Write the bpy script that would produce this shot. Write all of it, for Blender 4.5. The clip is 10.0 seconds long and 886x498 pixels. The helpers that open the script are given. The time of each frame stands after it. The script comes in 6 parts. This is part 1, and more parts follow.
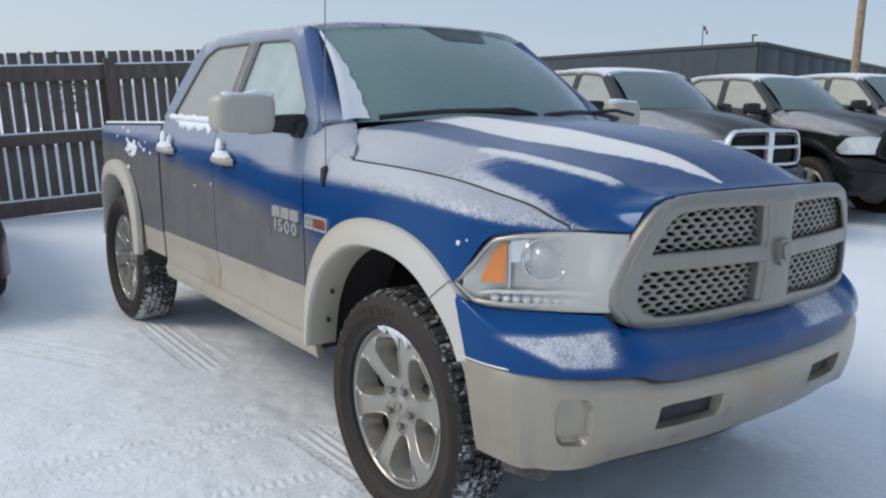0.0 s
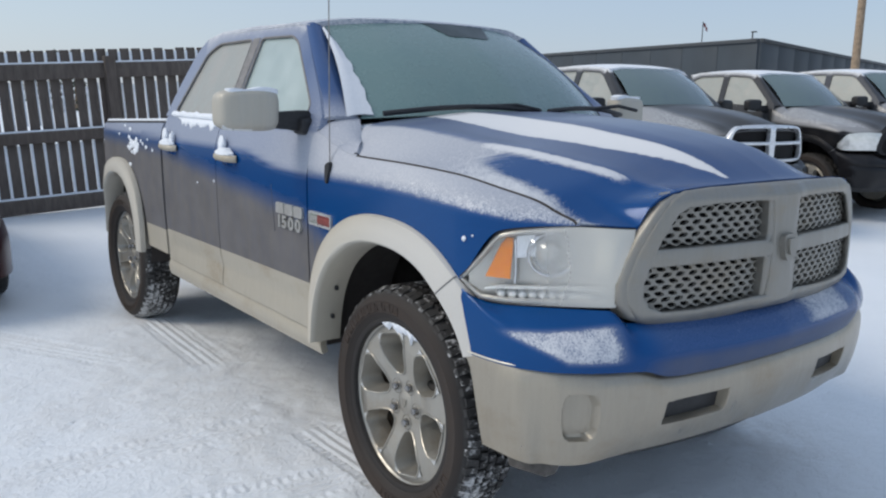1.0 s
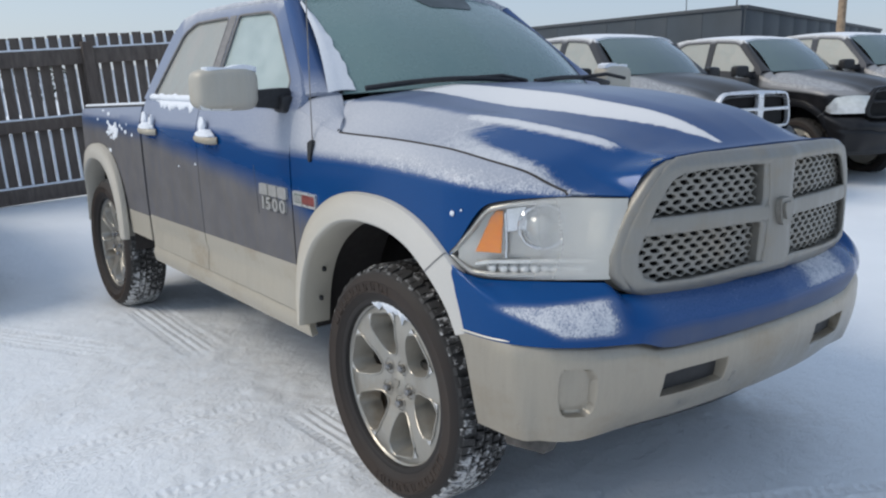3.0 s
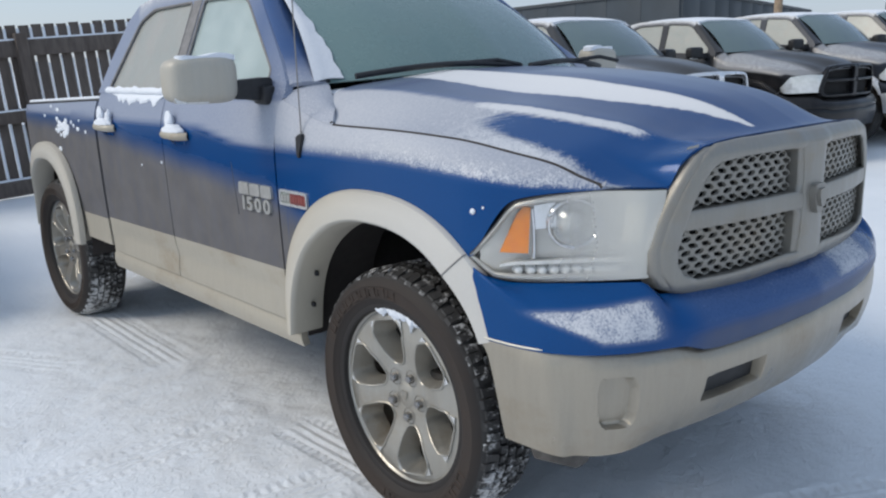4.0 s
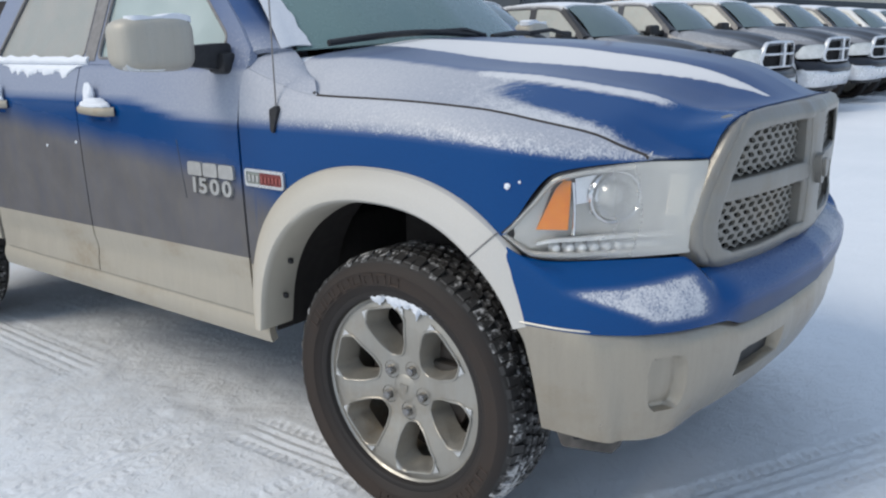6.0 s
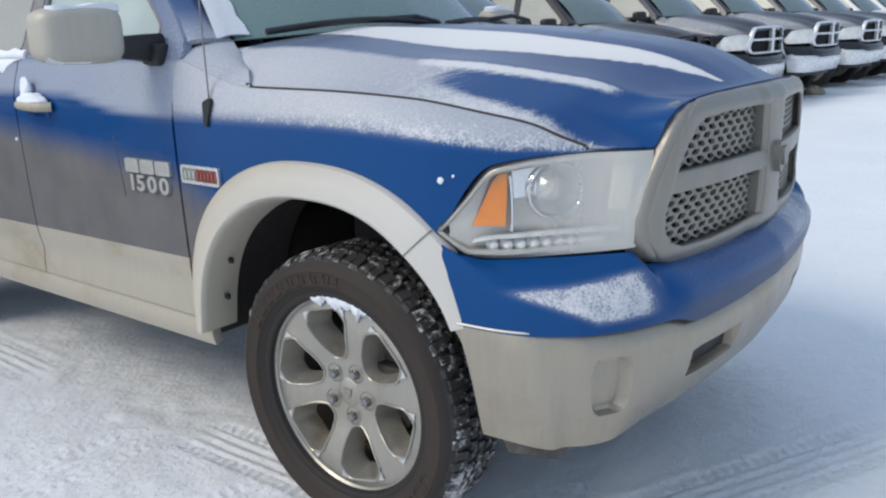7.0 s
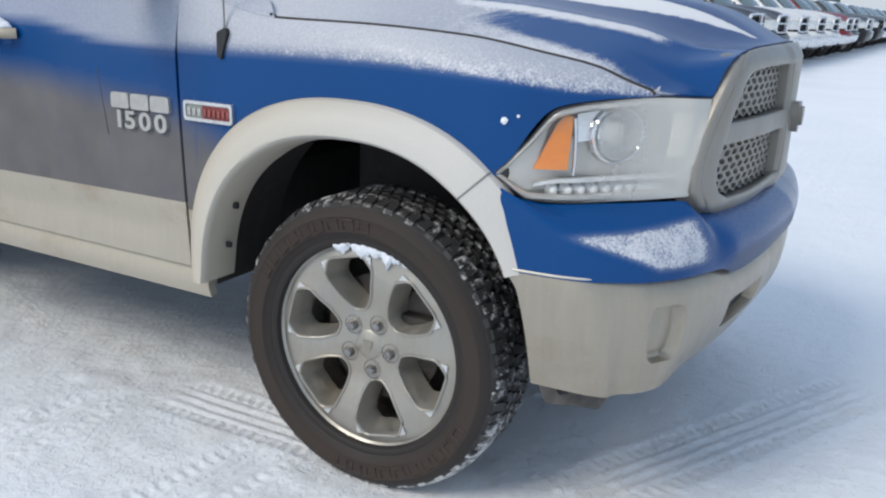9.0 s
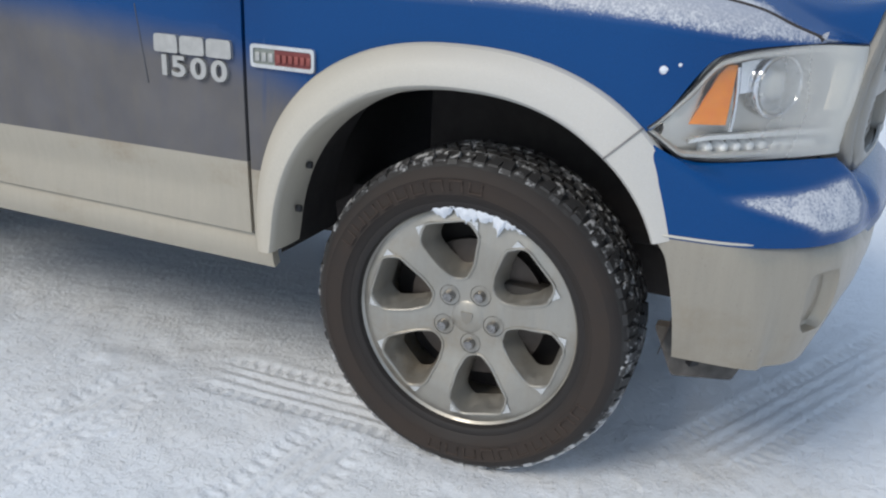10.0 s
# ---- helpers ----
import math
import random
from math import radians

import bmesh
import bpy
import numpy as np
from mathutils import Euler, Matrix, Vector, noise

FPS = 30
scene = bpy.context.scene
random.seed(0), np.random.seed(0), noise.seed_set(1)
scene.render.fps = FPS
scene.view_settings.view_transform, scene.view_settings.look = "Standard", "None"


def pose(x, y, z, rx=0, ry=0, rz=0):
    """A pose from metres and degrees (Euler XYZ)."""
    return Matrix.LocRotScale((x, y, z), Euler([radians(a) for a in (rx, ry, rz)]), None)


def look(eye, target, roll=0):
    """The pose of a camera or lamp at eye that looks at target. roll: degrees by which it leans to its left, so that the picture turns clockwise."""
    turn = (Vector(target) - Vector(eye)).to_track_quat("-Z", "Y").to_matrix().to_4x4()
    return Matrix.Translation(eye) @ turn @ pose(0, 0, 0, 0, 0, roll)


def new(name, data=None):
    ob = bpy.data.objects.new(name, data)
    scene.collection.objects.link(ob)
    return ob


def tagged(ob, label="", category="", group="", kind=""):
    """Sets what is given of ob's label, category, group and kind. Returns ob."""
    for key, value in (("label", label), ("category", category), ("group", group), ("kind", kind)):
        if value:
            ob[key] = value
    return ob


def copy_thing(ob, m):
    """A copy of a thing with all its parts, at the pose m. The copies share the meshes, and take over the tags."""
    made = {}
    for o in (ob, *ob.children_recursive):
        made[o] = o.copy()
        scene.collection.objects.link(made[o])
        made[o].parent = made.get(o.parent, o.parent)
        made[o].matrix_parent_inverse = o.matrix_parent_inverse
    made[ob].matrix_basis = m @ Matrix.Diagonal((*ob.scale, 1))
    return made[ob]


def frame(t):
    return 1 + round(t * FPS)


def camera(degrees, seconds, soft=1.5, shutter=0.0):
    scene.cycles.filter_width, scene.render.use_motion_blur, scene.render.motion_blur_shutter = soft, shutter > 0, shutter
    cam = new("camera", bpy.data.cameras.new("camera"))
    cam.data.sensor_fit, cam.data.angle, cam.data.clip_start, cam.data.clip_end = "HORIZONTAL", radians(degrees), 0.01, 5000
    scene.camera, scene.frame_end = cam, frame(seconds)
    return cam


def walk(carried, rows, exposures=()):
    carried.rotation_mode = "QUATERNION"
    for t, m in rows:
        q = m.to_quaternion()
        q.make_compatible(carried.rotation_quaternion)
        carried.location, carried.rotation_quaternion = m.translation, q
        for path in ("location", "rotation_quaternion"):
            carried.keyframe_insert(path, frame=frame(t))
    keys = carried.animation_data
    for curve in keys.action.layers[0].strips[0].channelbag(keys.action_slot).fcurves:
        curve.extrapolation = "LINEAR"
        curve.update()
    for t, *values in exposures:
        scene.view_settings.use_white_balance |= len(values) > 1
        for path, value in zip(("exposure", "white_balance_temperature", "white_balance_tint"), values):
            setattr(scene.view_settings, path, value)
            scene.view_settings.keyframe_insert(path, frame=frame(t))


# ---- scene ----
cam = camera(56.5, 10.0, soft=2.2)
ROWS = [
    (0.0, 2.574, -2.649, 1.610, 53.23, -10.43, 1.24),
    (0.5, 2.574, -2.658, 1.612, 53.07, -10.52, 1.82),
    (1.0, 2.562, -2.664, 1.602, 53.21, -10.58, 1.09),
    (1.5, 2.546, -2.675, 1.591, 53.09, -11.13, 1.75),
    (2.0, 2.555, -2.671, 1.594, 53.19, -11.24, 1.36),
    (2.5, 2.563, -2.610, 1.584, 53.68, -11.82, 0.10),
    (4.0, 2.176, -2.638, 1.577, 48.65, -13.04, -1.72),
    (4.5, 1.975, -2.647, 1.504, 46.73, -13.47, -1.43),
    (5.0, 1.802, -2.653, 1.512, 44.72, -14.14, -2.18),
    (5.5, 1.694, -2.776, 1.521, 39.49, -14.25, -1.81),
    (6.0, 1.655, -2.857, 1.525, 37.52, -14.26, -0.82),
    (6.2, 1.670, -2.836, 1.523, 36.07, -14.29, -0.97),
    (7.5, 1.723, -2.596, 1.501, 38.28, -15.24, -1.67),
    (8.0, 1.666, -2.606, 1.487, 37.49, -15.09, -0.32),
    (8.5, 1.491, -2.769, 1.458, 33.04, -15.23, 2.33),
    (9.0, 1.308, -2.864, 1.405, 28.60, -16.45, 2.02),
    (9.5, 0.984, -2.836, 1.375, 27.18, -19.74, 1.10),
    (10.0, 0.712, -2.895, 1.362, 21.89, -19.95, 3.12),
]
walk(cam, [(t, pose(x, y, z, 90 + pitch, 0, yaw) @ pose(0, 0, 0, 0, 0, roll)) for t, x, y, z, yaw, pitch, roll in ROWS],
     exposures=[(0.0, -0.04), (4.5, -0.01), (6.0, 0.02), (7.5, 0.13), (9.0, 0.16), (10.0, 0.02)])

# ---- world, sun ----
SUN_FROM = Vector((-0.36, -0.72, 0.70)).normalized()
world = bpy.data.worlds.new("sky")
scene.world = world
world.use_nodes = True
wn, wl = world.node_tree.nodes, world.node_tree.links
sky = wn.new("ShaderNodeTexSky")
sky.sky_type = "NISHITA"
sky.sun_disc = False
sky.sun_elevation = math.asin(SUN_FROM.z)
sky.sun_rotation = math.atan2(SUN_FROM.x, SUN_FROM.y)
sky.air_density, sky.dust_density, sky.ozone_density = 1.2, 0.6, 1.5
wn["Background"].inputs[1].default_value = 0.15
veil = wn.new("ShaderNodeMix")
veil.data_type = "RGBA"
veil.inputs[0].default_value = 0.74
toward = wn.new("ShaderNodeVectorMath")
toward.operation = "DOT_PRODUCT"
toward.inputs[1].default_value = SUN_FROM
wl.new(wn.new("ShaderNodeTexCoord").outputs["Generated"], toward.inputs[0])
grade = wn.new("ShaderNodeMapRange")
grade.interpolation_type = "SMOOTHSTEP"
grade.inputs[1].default_value, grade.inputs[2].default_value = -0.55, 0.50
wl.new(toward.outputs["Value"], grade.inputs[0])
tint = wn.new("ShaderNodeMix")
tint.data_type = "RGBA"
tint.inputs[6].default_value, tint.inputs[7].default_value = (2.50, 3.20, 4.50, 1), (3.45, 4.12, 5.10, 1)
wl.new(grade.outputs[0], tint.inputs[0])
wl.new(tint.outputs[2], veil.inputs[7])
wl.new(sky.outputs[0], veil.inputs[6])
wl.new(veil.outputs[2], wn["Background"].inputs[0])
sun = new("sun", bpy.data.lights.new("sun", "SUN"))
sun.data.energy, sun.data.angle, sun.data.color = 1.75, radians(26), (1.0, 0.92, 0.80)
sun.matrix_world = look((0, 0, 0), -SUN_FROM)

GROUND = -0.035


# ---- small helpers ----
def pch(xs, ys):
    """A smooth line through a few knots (monotone cubic)."""
    xs, ys = np.array(xs, float), np.array(ys, float)
    h, d = np.diff(xs), np.diff(ys) / np.diff(xs)
    m = np.zeros(len(xs))
    for i in range(1, len(xs) - 1):
        if d[i - 1] * d[i] > 0:
            a, b = 2 * h[i] + h[i - 1], h[i] + 2 * h[i - 1]
            m[i] = (a + b) / (a / d[i - 1] + b / d[i])
    m[0], m[-1] = d[0], d[-1]

    def f(x):
        x = np.clip(np.asarray(x, float), xs[0], xs[-1])
        i = np.clip(np.searchsorted(xs, x) - 1, 0, len(h) - 1)
        t = (x - xs[i]) / h[i]
        return ((1 + 2 * t) * (1 - t) ** 2 * ys[i] + t * (1 - t) ** 2 * h[i] * m[i]
                + t * t * (3 - 2 * t) * ys[i + 1] + t * t * (t - 1) * h[i] * m[i + 1])
    return f


def sstep(a, b, x):
    t = np.clip((np.asarray(x, float) - a) / (b - a), 0, 1)
    return t * t * (3 - 2 * t)


def link_mesh(name, verts, faces, mats, parent=None, label="", smooth=True, angle=38, mat_of=None, coats=None):
    me = bpy.data.meshes.new(name)
    me.from_pydata([tuple(map(float, v)) for v in verts], [], faces)
    mats = mats if isinstance(mats, (list, tuple)) else [mats]
    for m in mats:
        me.materials.append(m)
    if mat_of:
        for p in me.polygons:
            p.material_index = mat_of(p.center)
    if smooth:
        me.polygons.foreach_set("use_smooth", [True] * len(me.polygons))
        me.set_sharp_from_angle(angle=radians(angle))
    if coats:
        co = np.array([v.co for v in me.vertices]).reshape(-1, 3)
        for key, values in coats(co[:, 0], -co[:, 1], co[:, 2]).items():
            a = me.attributes.new(key, "FLOAT", "POINT")
            a.data.foreach_set("value", np.ascontiguousarray(np.broadcast_to(values, len(co)), dtype=np.float32))
    me.update()
    ob = new(name, me)
    if parent:
        ob.parent = parent
    if label:
        ob["label"] = label
    return ob


def part(name, bm, material, parent, label="", smooth=True, angle=38):
    """Links a bmesh as one mesh object under a thing or a part."""
    me = bpy.data.meshes.new(name)
    bmesh.ops.recalc_face_normals(bm, faces=bm.faces)
    bm.to_mesh(me)
    bm.free()
    for m in material if isinstance(material, (list, tuple)) else [material]:
        me.materials.append(m)
    if smooth:
        me.polygons.foreach_set("use_smooth", [True] * len(me.polygons))
        me.set_sharp_from_angle(angle=radians(angle))
    ob = new(name, me)
    if parent:
        ob.parent = parent
    if label:
        ob["label"] = label
    return ob


def panel(name, P, mats, parent, label="", depth=0.018, inner=(-1.5, 0, 0.9), mat_of=None, coats=None, fold=None):
    """A sheet-metal panel from a grid of points, with its edges folded inwards."""
    P = np.asarray(P, float)
    nu, nv = P.shape[:2]
    du, dv = np.gradient(P, axis=0), np.gradient(P, axis=1)
    N = np.cross(du, dv)
    N /= np.linalg.norm(N, axis=2, keepdims=True) + 1e-12
    flip = np.sum(N * (P - np.array(inner))) < 0
    if flip:
        N = -N
    verts = list(P.reshape(-1, 3))
    faces = []
    for i in range(nu - 1):
        for j in range(nv - 1):
            q = (i * nv + j, (i + 1) * nv + j, (i + 1) * nv + j + 1, i * nv + j + 1)
            faces.append(q[::-1] if flip else q)
    ring = [(i, 0) for i in range(nu)] + [(nu - 1, j) for j in range(1, nv)] + [(i, nv - 1) for i in range(nu - 2, -1, -1)] + [(0, j) for j in range(nv - 2, 0, -1)]
    base = len(verts)
    verts += [P[i, j] + (np.array(fold) if fold else -depth * N[i, j]) for i, j in ring]
    for k in range(len(ring)):
        a, b = ring[k], ring[(k + 1) % len(ring)]
        ia, ib = a[0] * nv + a[1], b[0] * nv + b[1]
        q = (ia, base + k, base + (k + 1) % len(ring), ib)
        faces.append(q if not flip else q[::-1])
    return link_mesh(name, verts, faces, mats, parent, label, mat_of=mat_of, coats=coats)


def outline_bm(outer, holes, place, thick):
    """A plate from a 2D outline with holes; place(u, v, d) sets it in space at depth d."""
    bm = bmesh.new()
    loops, edges = [], []
    for pts in [outer] + list(holes):
        vs = [bm.verts.new((p[0], p[1], 0)) for p in pts]
        edges += [bm.edges.new((vs[i], vs[(i + 1) % len(vs)])) for i in range(len(vs))]
        loops.append(vs)
    bmesh.ops.triangle_fill(bm, use_beauty=True, use_dissolve=False, edges=edges, normal=(0, 0, 1))
    front = list(bm.faces)
    twin = {v: bm.verts.new((v.co.x, v.co.y, 1)) for v in list(bm.verts)}
    for f in front:
        bm.faces.new([twin[v] for v in reversed(f.verts)])
    for vs in loops:
        for i in range(len(vs)):
            a, b = vs[i], vs[(i + 1) % len(vs)]
            bm.faces.new((a, b, twin[b], twin[a]))
    for v in bm.verts:
        v.co = Vector([float(c) for c in place(v.co.x, v.co.y, thick * v.co.z)])
    return bm


def rounded(pts, r, n=5):
    """A polygon with rounded corners."""
    out = []
    for i in range(len(pts)):
        a, b, c = (np.array(pts[(i + k) % len(pts)], float) for k in (-1, 0, 1))
        la, lc = np.linalg.norm(a - b), np.linalg.norm(c - b)
        k = min(r, la * 0.45, lc * 0.45)
        p, q = b + (a - b) / la * k, b + (c - b) / lc * k
        for s in np.linspace(0, 1, n):
            out.append((1 - s) ** 2 * p + 2 * s * (1 - s) * b + s * s * q)
    return out


def refine(pts, step):
    """The same closed polygon with points no further apart than step."""
    out = []
    for i in range(len(pts)):
        a, b = np.array(pts[i], float), np.array(pts[(i + 1) % len(pts)], float)
        n = max(1, int(math.ceil(np.linalg.norm(b - a) / step)))
        out += [a + (b - a) * k / n for k in range(n)]
    return out


def box_bm(size, at=(0, 0, 0), bevel=0.0, bm=None, turn=None, seg=2):
    own = bmesh.new()
    bmesh.ops.create_cube(own, size=1)
    bmesh.ops.scale(own, vec=size, verts=own.verts)
    if bevel:
        bmesh.ops.bevel(own, geom=own.edges[:], offset=bevel, segments=seg, profile=0.5, affect="EDGES")
    m = Matrix.Translation(at) @ (turn.to_4x4() if turn else Matrix())
    bmesh.ops.transform(own, matrix=m, verts=own.verts)
    if bm is None:
        return own
    tmp = bpy.data.meshes.new("tmp")
    own.to_mesh(tmp)
    own.free()
    bm.from_mesh(tmp)
    bpy.data.meshes.remove(tmp)
    return bm


def revolve(profile, n, axis_y=0.0, start=0.0):
    """Turns a profile of (radius, y) round the y axis: verts and faces."""
    verts, faces, k = [], [], len(profile)
    for i in range(n):
        a = start + 2 * math.pi * i / n
        for r, y in profile:
            verts.append((r * math.cos(a), y + axis_y, r * math.sin(a)))
    for i in range(n):
        for j in range(k - 1):
            a, b = i * k + j, ((i + 1) % n) * k + j
            faces.append((a, a + 1, b + 1, b))
    return verts, faces


def tube(name, pts, radius, mat, parent=None, label="", n=8, taper=None):
    """A round bar along points."""
    pts = [Vector(p) for p in pts]
    verts, faces = [], []
    for i, p in enumerate(pts):
        d = (pts[min(i + 1, len(pts) - 1)] - pts[max(i - 1, 0)]).normalized()
        side = d.cross(Vector((0.13, 0.31, 1))).normalized()
        up = side.cross(d)
        r = radius if taper is None else radius + (taper - radius) * i / (len(pts) - 1)
        for k in range(n):
            a = 2 * math.pi * k / n
            verts.append(p + r * (math.cos(a) * side + math.sin(a) * up))
    for i in range(len(pts) - 1):
        for k in range(n):
            faces.append((i * n + k, i * n + (k + 1) % n, (i + 1) * n + (k + 1) % n, (i + 1) * n + k))
    faces.append(tuple(range(n))[::-1])
    faces.append(tuple((len(pts) - 1) * n + k for k in range(n)))
    return link_mesh(name, verts, faces, mat, parent, label)


def thing(name, label, category, at=None, group="", kind=""):
    ob = new(name)
    ob.empty_display_size = 0.2
    if at is not None:
        ob.matrix_basis = at
    return tagged(ob, label, category, group, kind)


# ---- materials ----
class Nodes:
    """A few words for building node trees."""

    def __init__(self, name):
        self.mat = bpy.data.materials.new(name)
        self.mat.use_nodes = True
        self.nt = self.mat.node_tree
        self.bsdf = self.nt.nodes["Principled BSDF"]
        self.tc = self.nt.nodes.new("ShaderNodeTexCoord")

    def put(self, socket, value):
        if hasattr(value, "is_linked") or hasattr(value, "links"):
            self.nt.links.new(value, socket)
        elif isinstance(value, tuple) and len(value) == 3 and socket.type == "RGBA":
            socket.default_value = (*value, 1)
        else:
            socket.default_value = value

    def set(self, **kw):
        for key, value in kw.items():
            self.put(self.bsdf.inputs[key.replace("_", " ")], value)
        return self

    def noise(self, scale, detail=4.0, rough=0.55, vec=None, out=0, dist=0.0):
        n = self.nt.nodes.new("ShaderNodeTexNoise")
        n.inputs["Scale"].default_value, n.inputs["Detail"].default_value = scale, detail
        n.inputs["Roughness"].default_value, n.inputs["Distortion"].default_value = rough, dist
        self.nt.links.new(vec if vec is not None else self.tc.outputs["Object"], n.inputs["Vector"])
        return n.outputs[out]

    def stretched(self, sx, sy, sz):
        m = self.nt.nodes.new("ShaderNodeMapping")
        m.inputs["Scale"].default_value = (sx, sy, sz)
        self.nt.links.new(self.tc.outputs["Object"], m.inputs["Vector"])
        return m.outputs[0]

    def attr(self, key):
        n = self.nt.nodes.new("ShaderNodeAttribute")
        n.attribute_name = key
        return n.outputs["Fac"]

    def math(self, op, a, b=0.0, clamp=False):
        n = self.nt.nodes.new("ShaderNodeMath")
        n.operation, n.use_clamp = op, clamp
        self.put(n.inputs[0], a)
        self.put(n.inputs[1], b)
        return n.outputs[0]

    def range(self, v, a, b, c=0.0, d=1.0):
        n = self.nt.nodes.new("ShaderNodeMapRange")
        for k, x in enumerate((v, a, b, c, d)):
            self.put(n.inputs[k], x)
        return n.outputs[0]

    def mix(self, f, a, b):
        n = self.nt.nodes.new("ShaderNodeMix")
        n.data_type = "RGBA"
        self.put(n.inputs[0], f)
        self.put(n.inputs[6], a)
        self.put(n.inputs[7], b)
        return n.outputs[2]

    def mixf(self, f, a, b):
        n = self.nt.nodes.new("ShaderNodeMix")
        self.put(n.inputs[0], f)
        self.put(n.inputs[2], a)
        self.put(n.inputs[3], b)
        return n.outputs[0]

    def bump(self, height, strength=0.3, distance=0.01):
        n = self.nt.nodes.new("ShaderNodeBump")
        n.inputs["Strength"].default_value, n.inputs["Distance"].default_value = strength, distance
        self.nt.links.new(height, n.inputs["Height"])
        self.nt.links.new(n.outputs[0], self.bsdf.inputs["Normal"])
        return self


FROST = (0.76, 0.765, 0.775)
DUST = (0.152, 0.143, 0.138)


def plain(name, colour, rough=0.5, metal=0.0, vary=0.12, scale=30.0, bump=0.0, coat=0.0):
    n = Nodes(name)
    v = n.noise(scale)
    dark = tuple(c * (1 - vary) for c in colour)
    light = tuple(min(1, c * (1 + vary)) for c in colour)
    n.set(Base_Color=n.mix(n.range(v, 0.3, 0.7), dark, light), Roughness=n.range(n.noise(scale * 0.3), 0.3, 0.7, max(0, rough - 0.06), min(1, rough + 0.06)), Metallic=metal, Coat_Weight=coat)
    if bump:
        n.bump(v, bump, 0.004)
    return n.mat


def car_paint(name, colour, metal=0.35, rough=0.35, dust=DUST):
    """Metallic paint that carries road dust and frost where the mesh says so."""
    n = Nodes(name)
    fine, mid, big = n.noise(460, 3, 0.7), n.noise(140, 6, 0.72), n.noise(5, 4)
    grime = n.math("ADD", n.attr("dust"), n.math("MULTIPLY", n.math("SUBTRACT", big, 0.5), 0.25))
    grime = n.math("MULTIPLY", n.range(grime, 0.05, 0.95), n.range(n.noise(14, 5, 0.7, n.stretched(1, 1, 0.35)), 0.2, 0.7, 0.86, 1.0), True)
    haze = n.math("MULTIPLY", n.attr("haze"), n.range(mid, 0.25, 0.7, 0.75, 1.15), True)
    clump = n.math("MULTIPLY", n.math("SUBTRACT", n.noise(26, 3, 0.6), 0.5), 0.45)
    grain = n.math("ADD", n.math("ADD", clump, n.math("MULTIPLY", n.math("SUBTRACT", mid, 0.5), 1.0)), n.math("MULTIPLY", n.math("SUBTRACT", fine, 0.5), 0.8))
    frost = n.range(n.math("ADD", n.attr("frost"), grain), 0.40, 0.64)
    frost = n.math("MULTIPLY", frost, n.range(n.attr("frost"), 0.02, 0.15), True)
    col = n.mix(grime, n.mix(n.range(fine, 0.3, 0.7), tuple(c * 0.85 for c in colour), tuple(c * 1.12 for c in colour)),
                n.mix(n.range(big, 0.3, 0.7), tuple(c * 0.86 for c in dust), tuple(c * 1.08 for c in dust)))
    col = n.mix(haze, col, (0.585, 0.59, 0.605))
    col = n.mix(n.math("MULTIPLY", frost, 0.76), col, FROST)
    cover = n.math("MAXIMUM", n.math("MAXIMUM", grime, haze), frost)
    n.set(Base_Color=col, Metallic=n.mixf(cover, metal, 0.0), Roughness=n.mixf(cover, rough, 0.85),
          Coat_Weight=n.mixf(cover, 0.40, 0.05), Coat_Roughness=0.12, Specular_IOR_Level=0.1)
    n.bump(n.math("ADD", n.math("MULTIPLY", frost, n.range(mid, 0.2, 0.8, 0.4, 1.0)), n.math("MULTIPLY", fine, 0.04)), 0.35, 0.004)
    return n.mat


def dusty_trim(name, colour, rough=0.45, metal=0.5, streak=0.25, least=0.25, most=0.9):
    """Champagne lower paint under a film of dried road salt."""
    n = Nodes(name)
    run = n.noise(9, 5, 0.6, n.stretched(2.2, 2.2, 0.35))
    spot, fine = n.noise(55, 5, 0.7), n.noise(300, 2)
    film = n.range(n.math("ADD", run, n.math("MULTIPLY", n.math("SUBTRACT", spot, 0.5), 0.5)), 0.25, 0.75, least, most)
    c2 = tuple(c * (1 - streak) for c in (0.555, 0.505, 0.415))
    col = n.mix(film, colour, c2)
    col = n.mix(n.range(fine, 0.62, 0.75), col, tuple(c * 0.75 for c in colour))
    comb = n.noise(11, 4, 0.6, n.stretched(6, 6, 0.5))
    col = n.mix(n.range(comb, 0.35, 0.70, 0.0, 0.22), col, tuple(c * 0.72 for c in colour))
    stain = n.math("MULTIPLY", n.range(n.noise(2.3, 5, 0.6, n.stretched(1, 1, 1.8)), 0.52, 0.70), n.range(spot, 0.3, 0.6, 0.25, 0.62))
    col = n.mix(stain, col, (0.30, 0.235, 0.155))
    n.set(Base_Color=col, Metallic=n.mixf(film, metal, 0.05), Roughness=n.mixf(film, rough, 0.75), Coat_Weight=n.mixf(film, 0.3, 0.0), Coat_Roughness=0.2)
    n.bump(spot, 0.06, 0.002)
    return n.mat


def snow_stuff(name, tint=(0.82, 0.85, 0.90)):
    n = Nodes(name)
    a, b = n.noise(60, 5, 0.7), n.noise(400, 2)
    n.set(Base_Color=n.mix(n.range(a, 0.3, 0.7), tuple(c * 0.93 for c in tint), tint), Roughness=0.92, Subsurface_Weight=0.0)
    n.bump(n.math("ADD", a, n.math("MULTIPLY", b, 0.3)), 0.35, 0.006)
    return n.mat


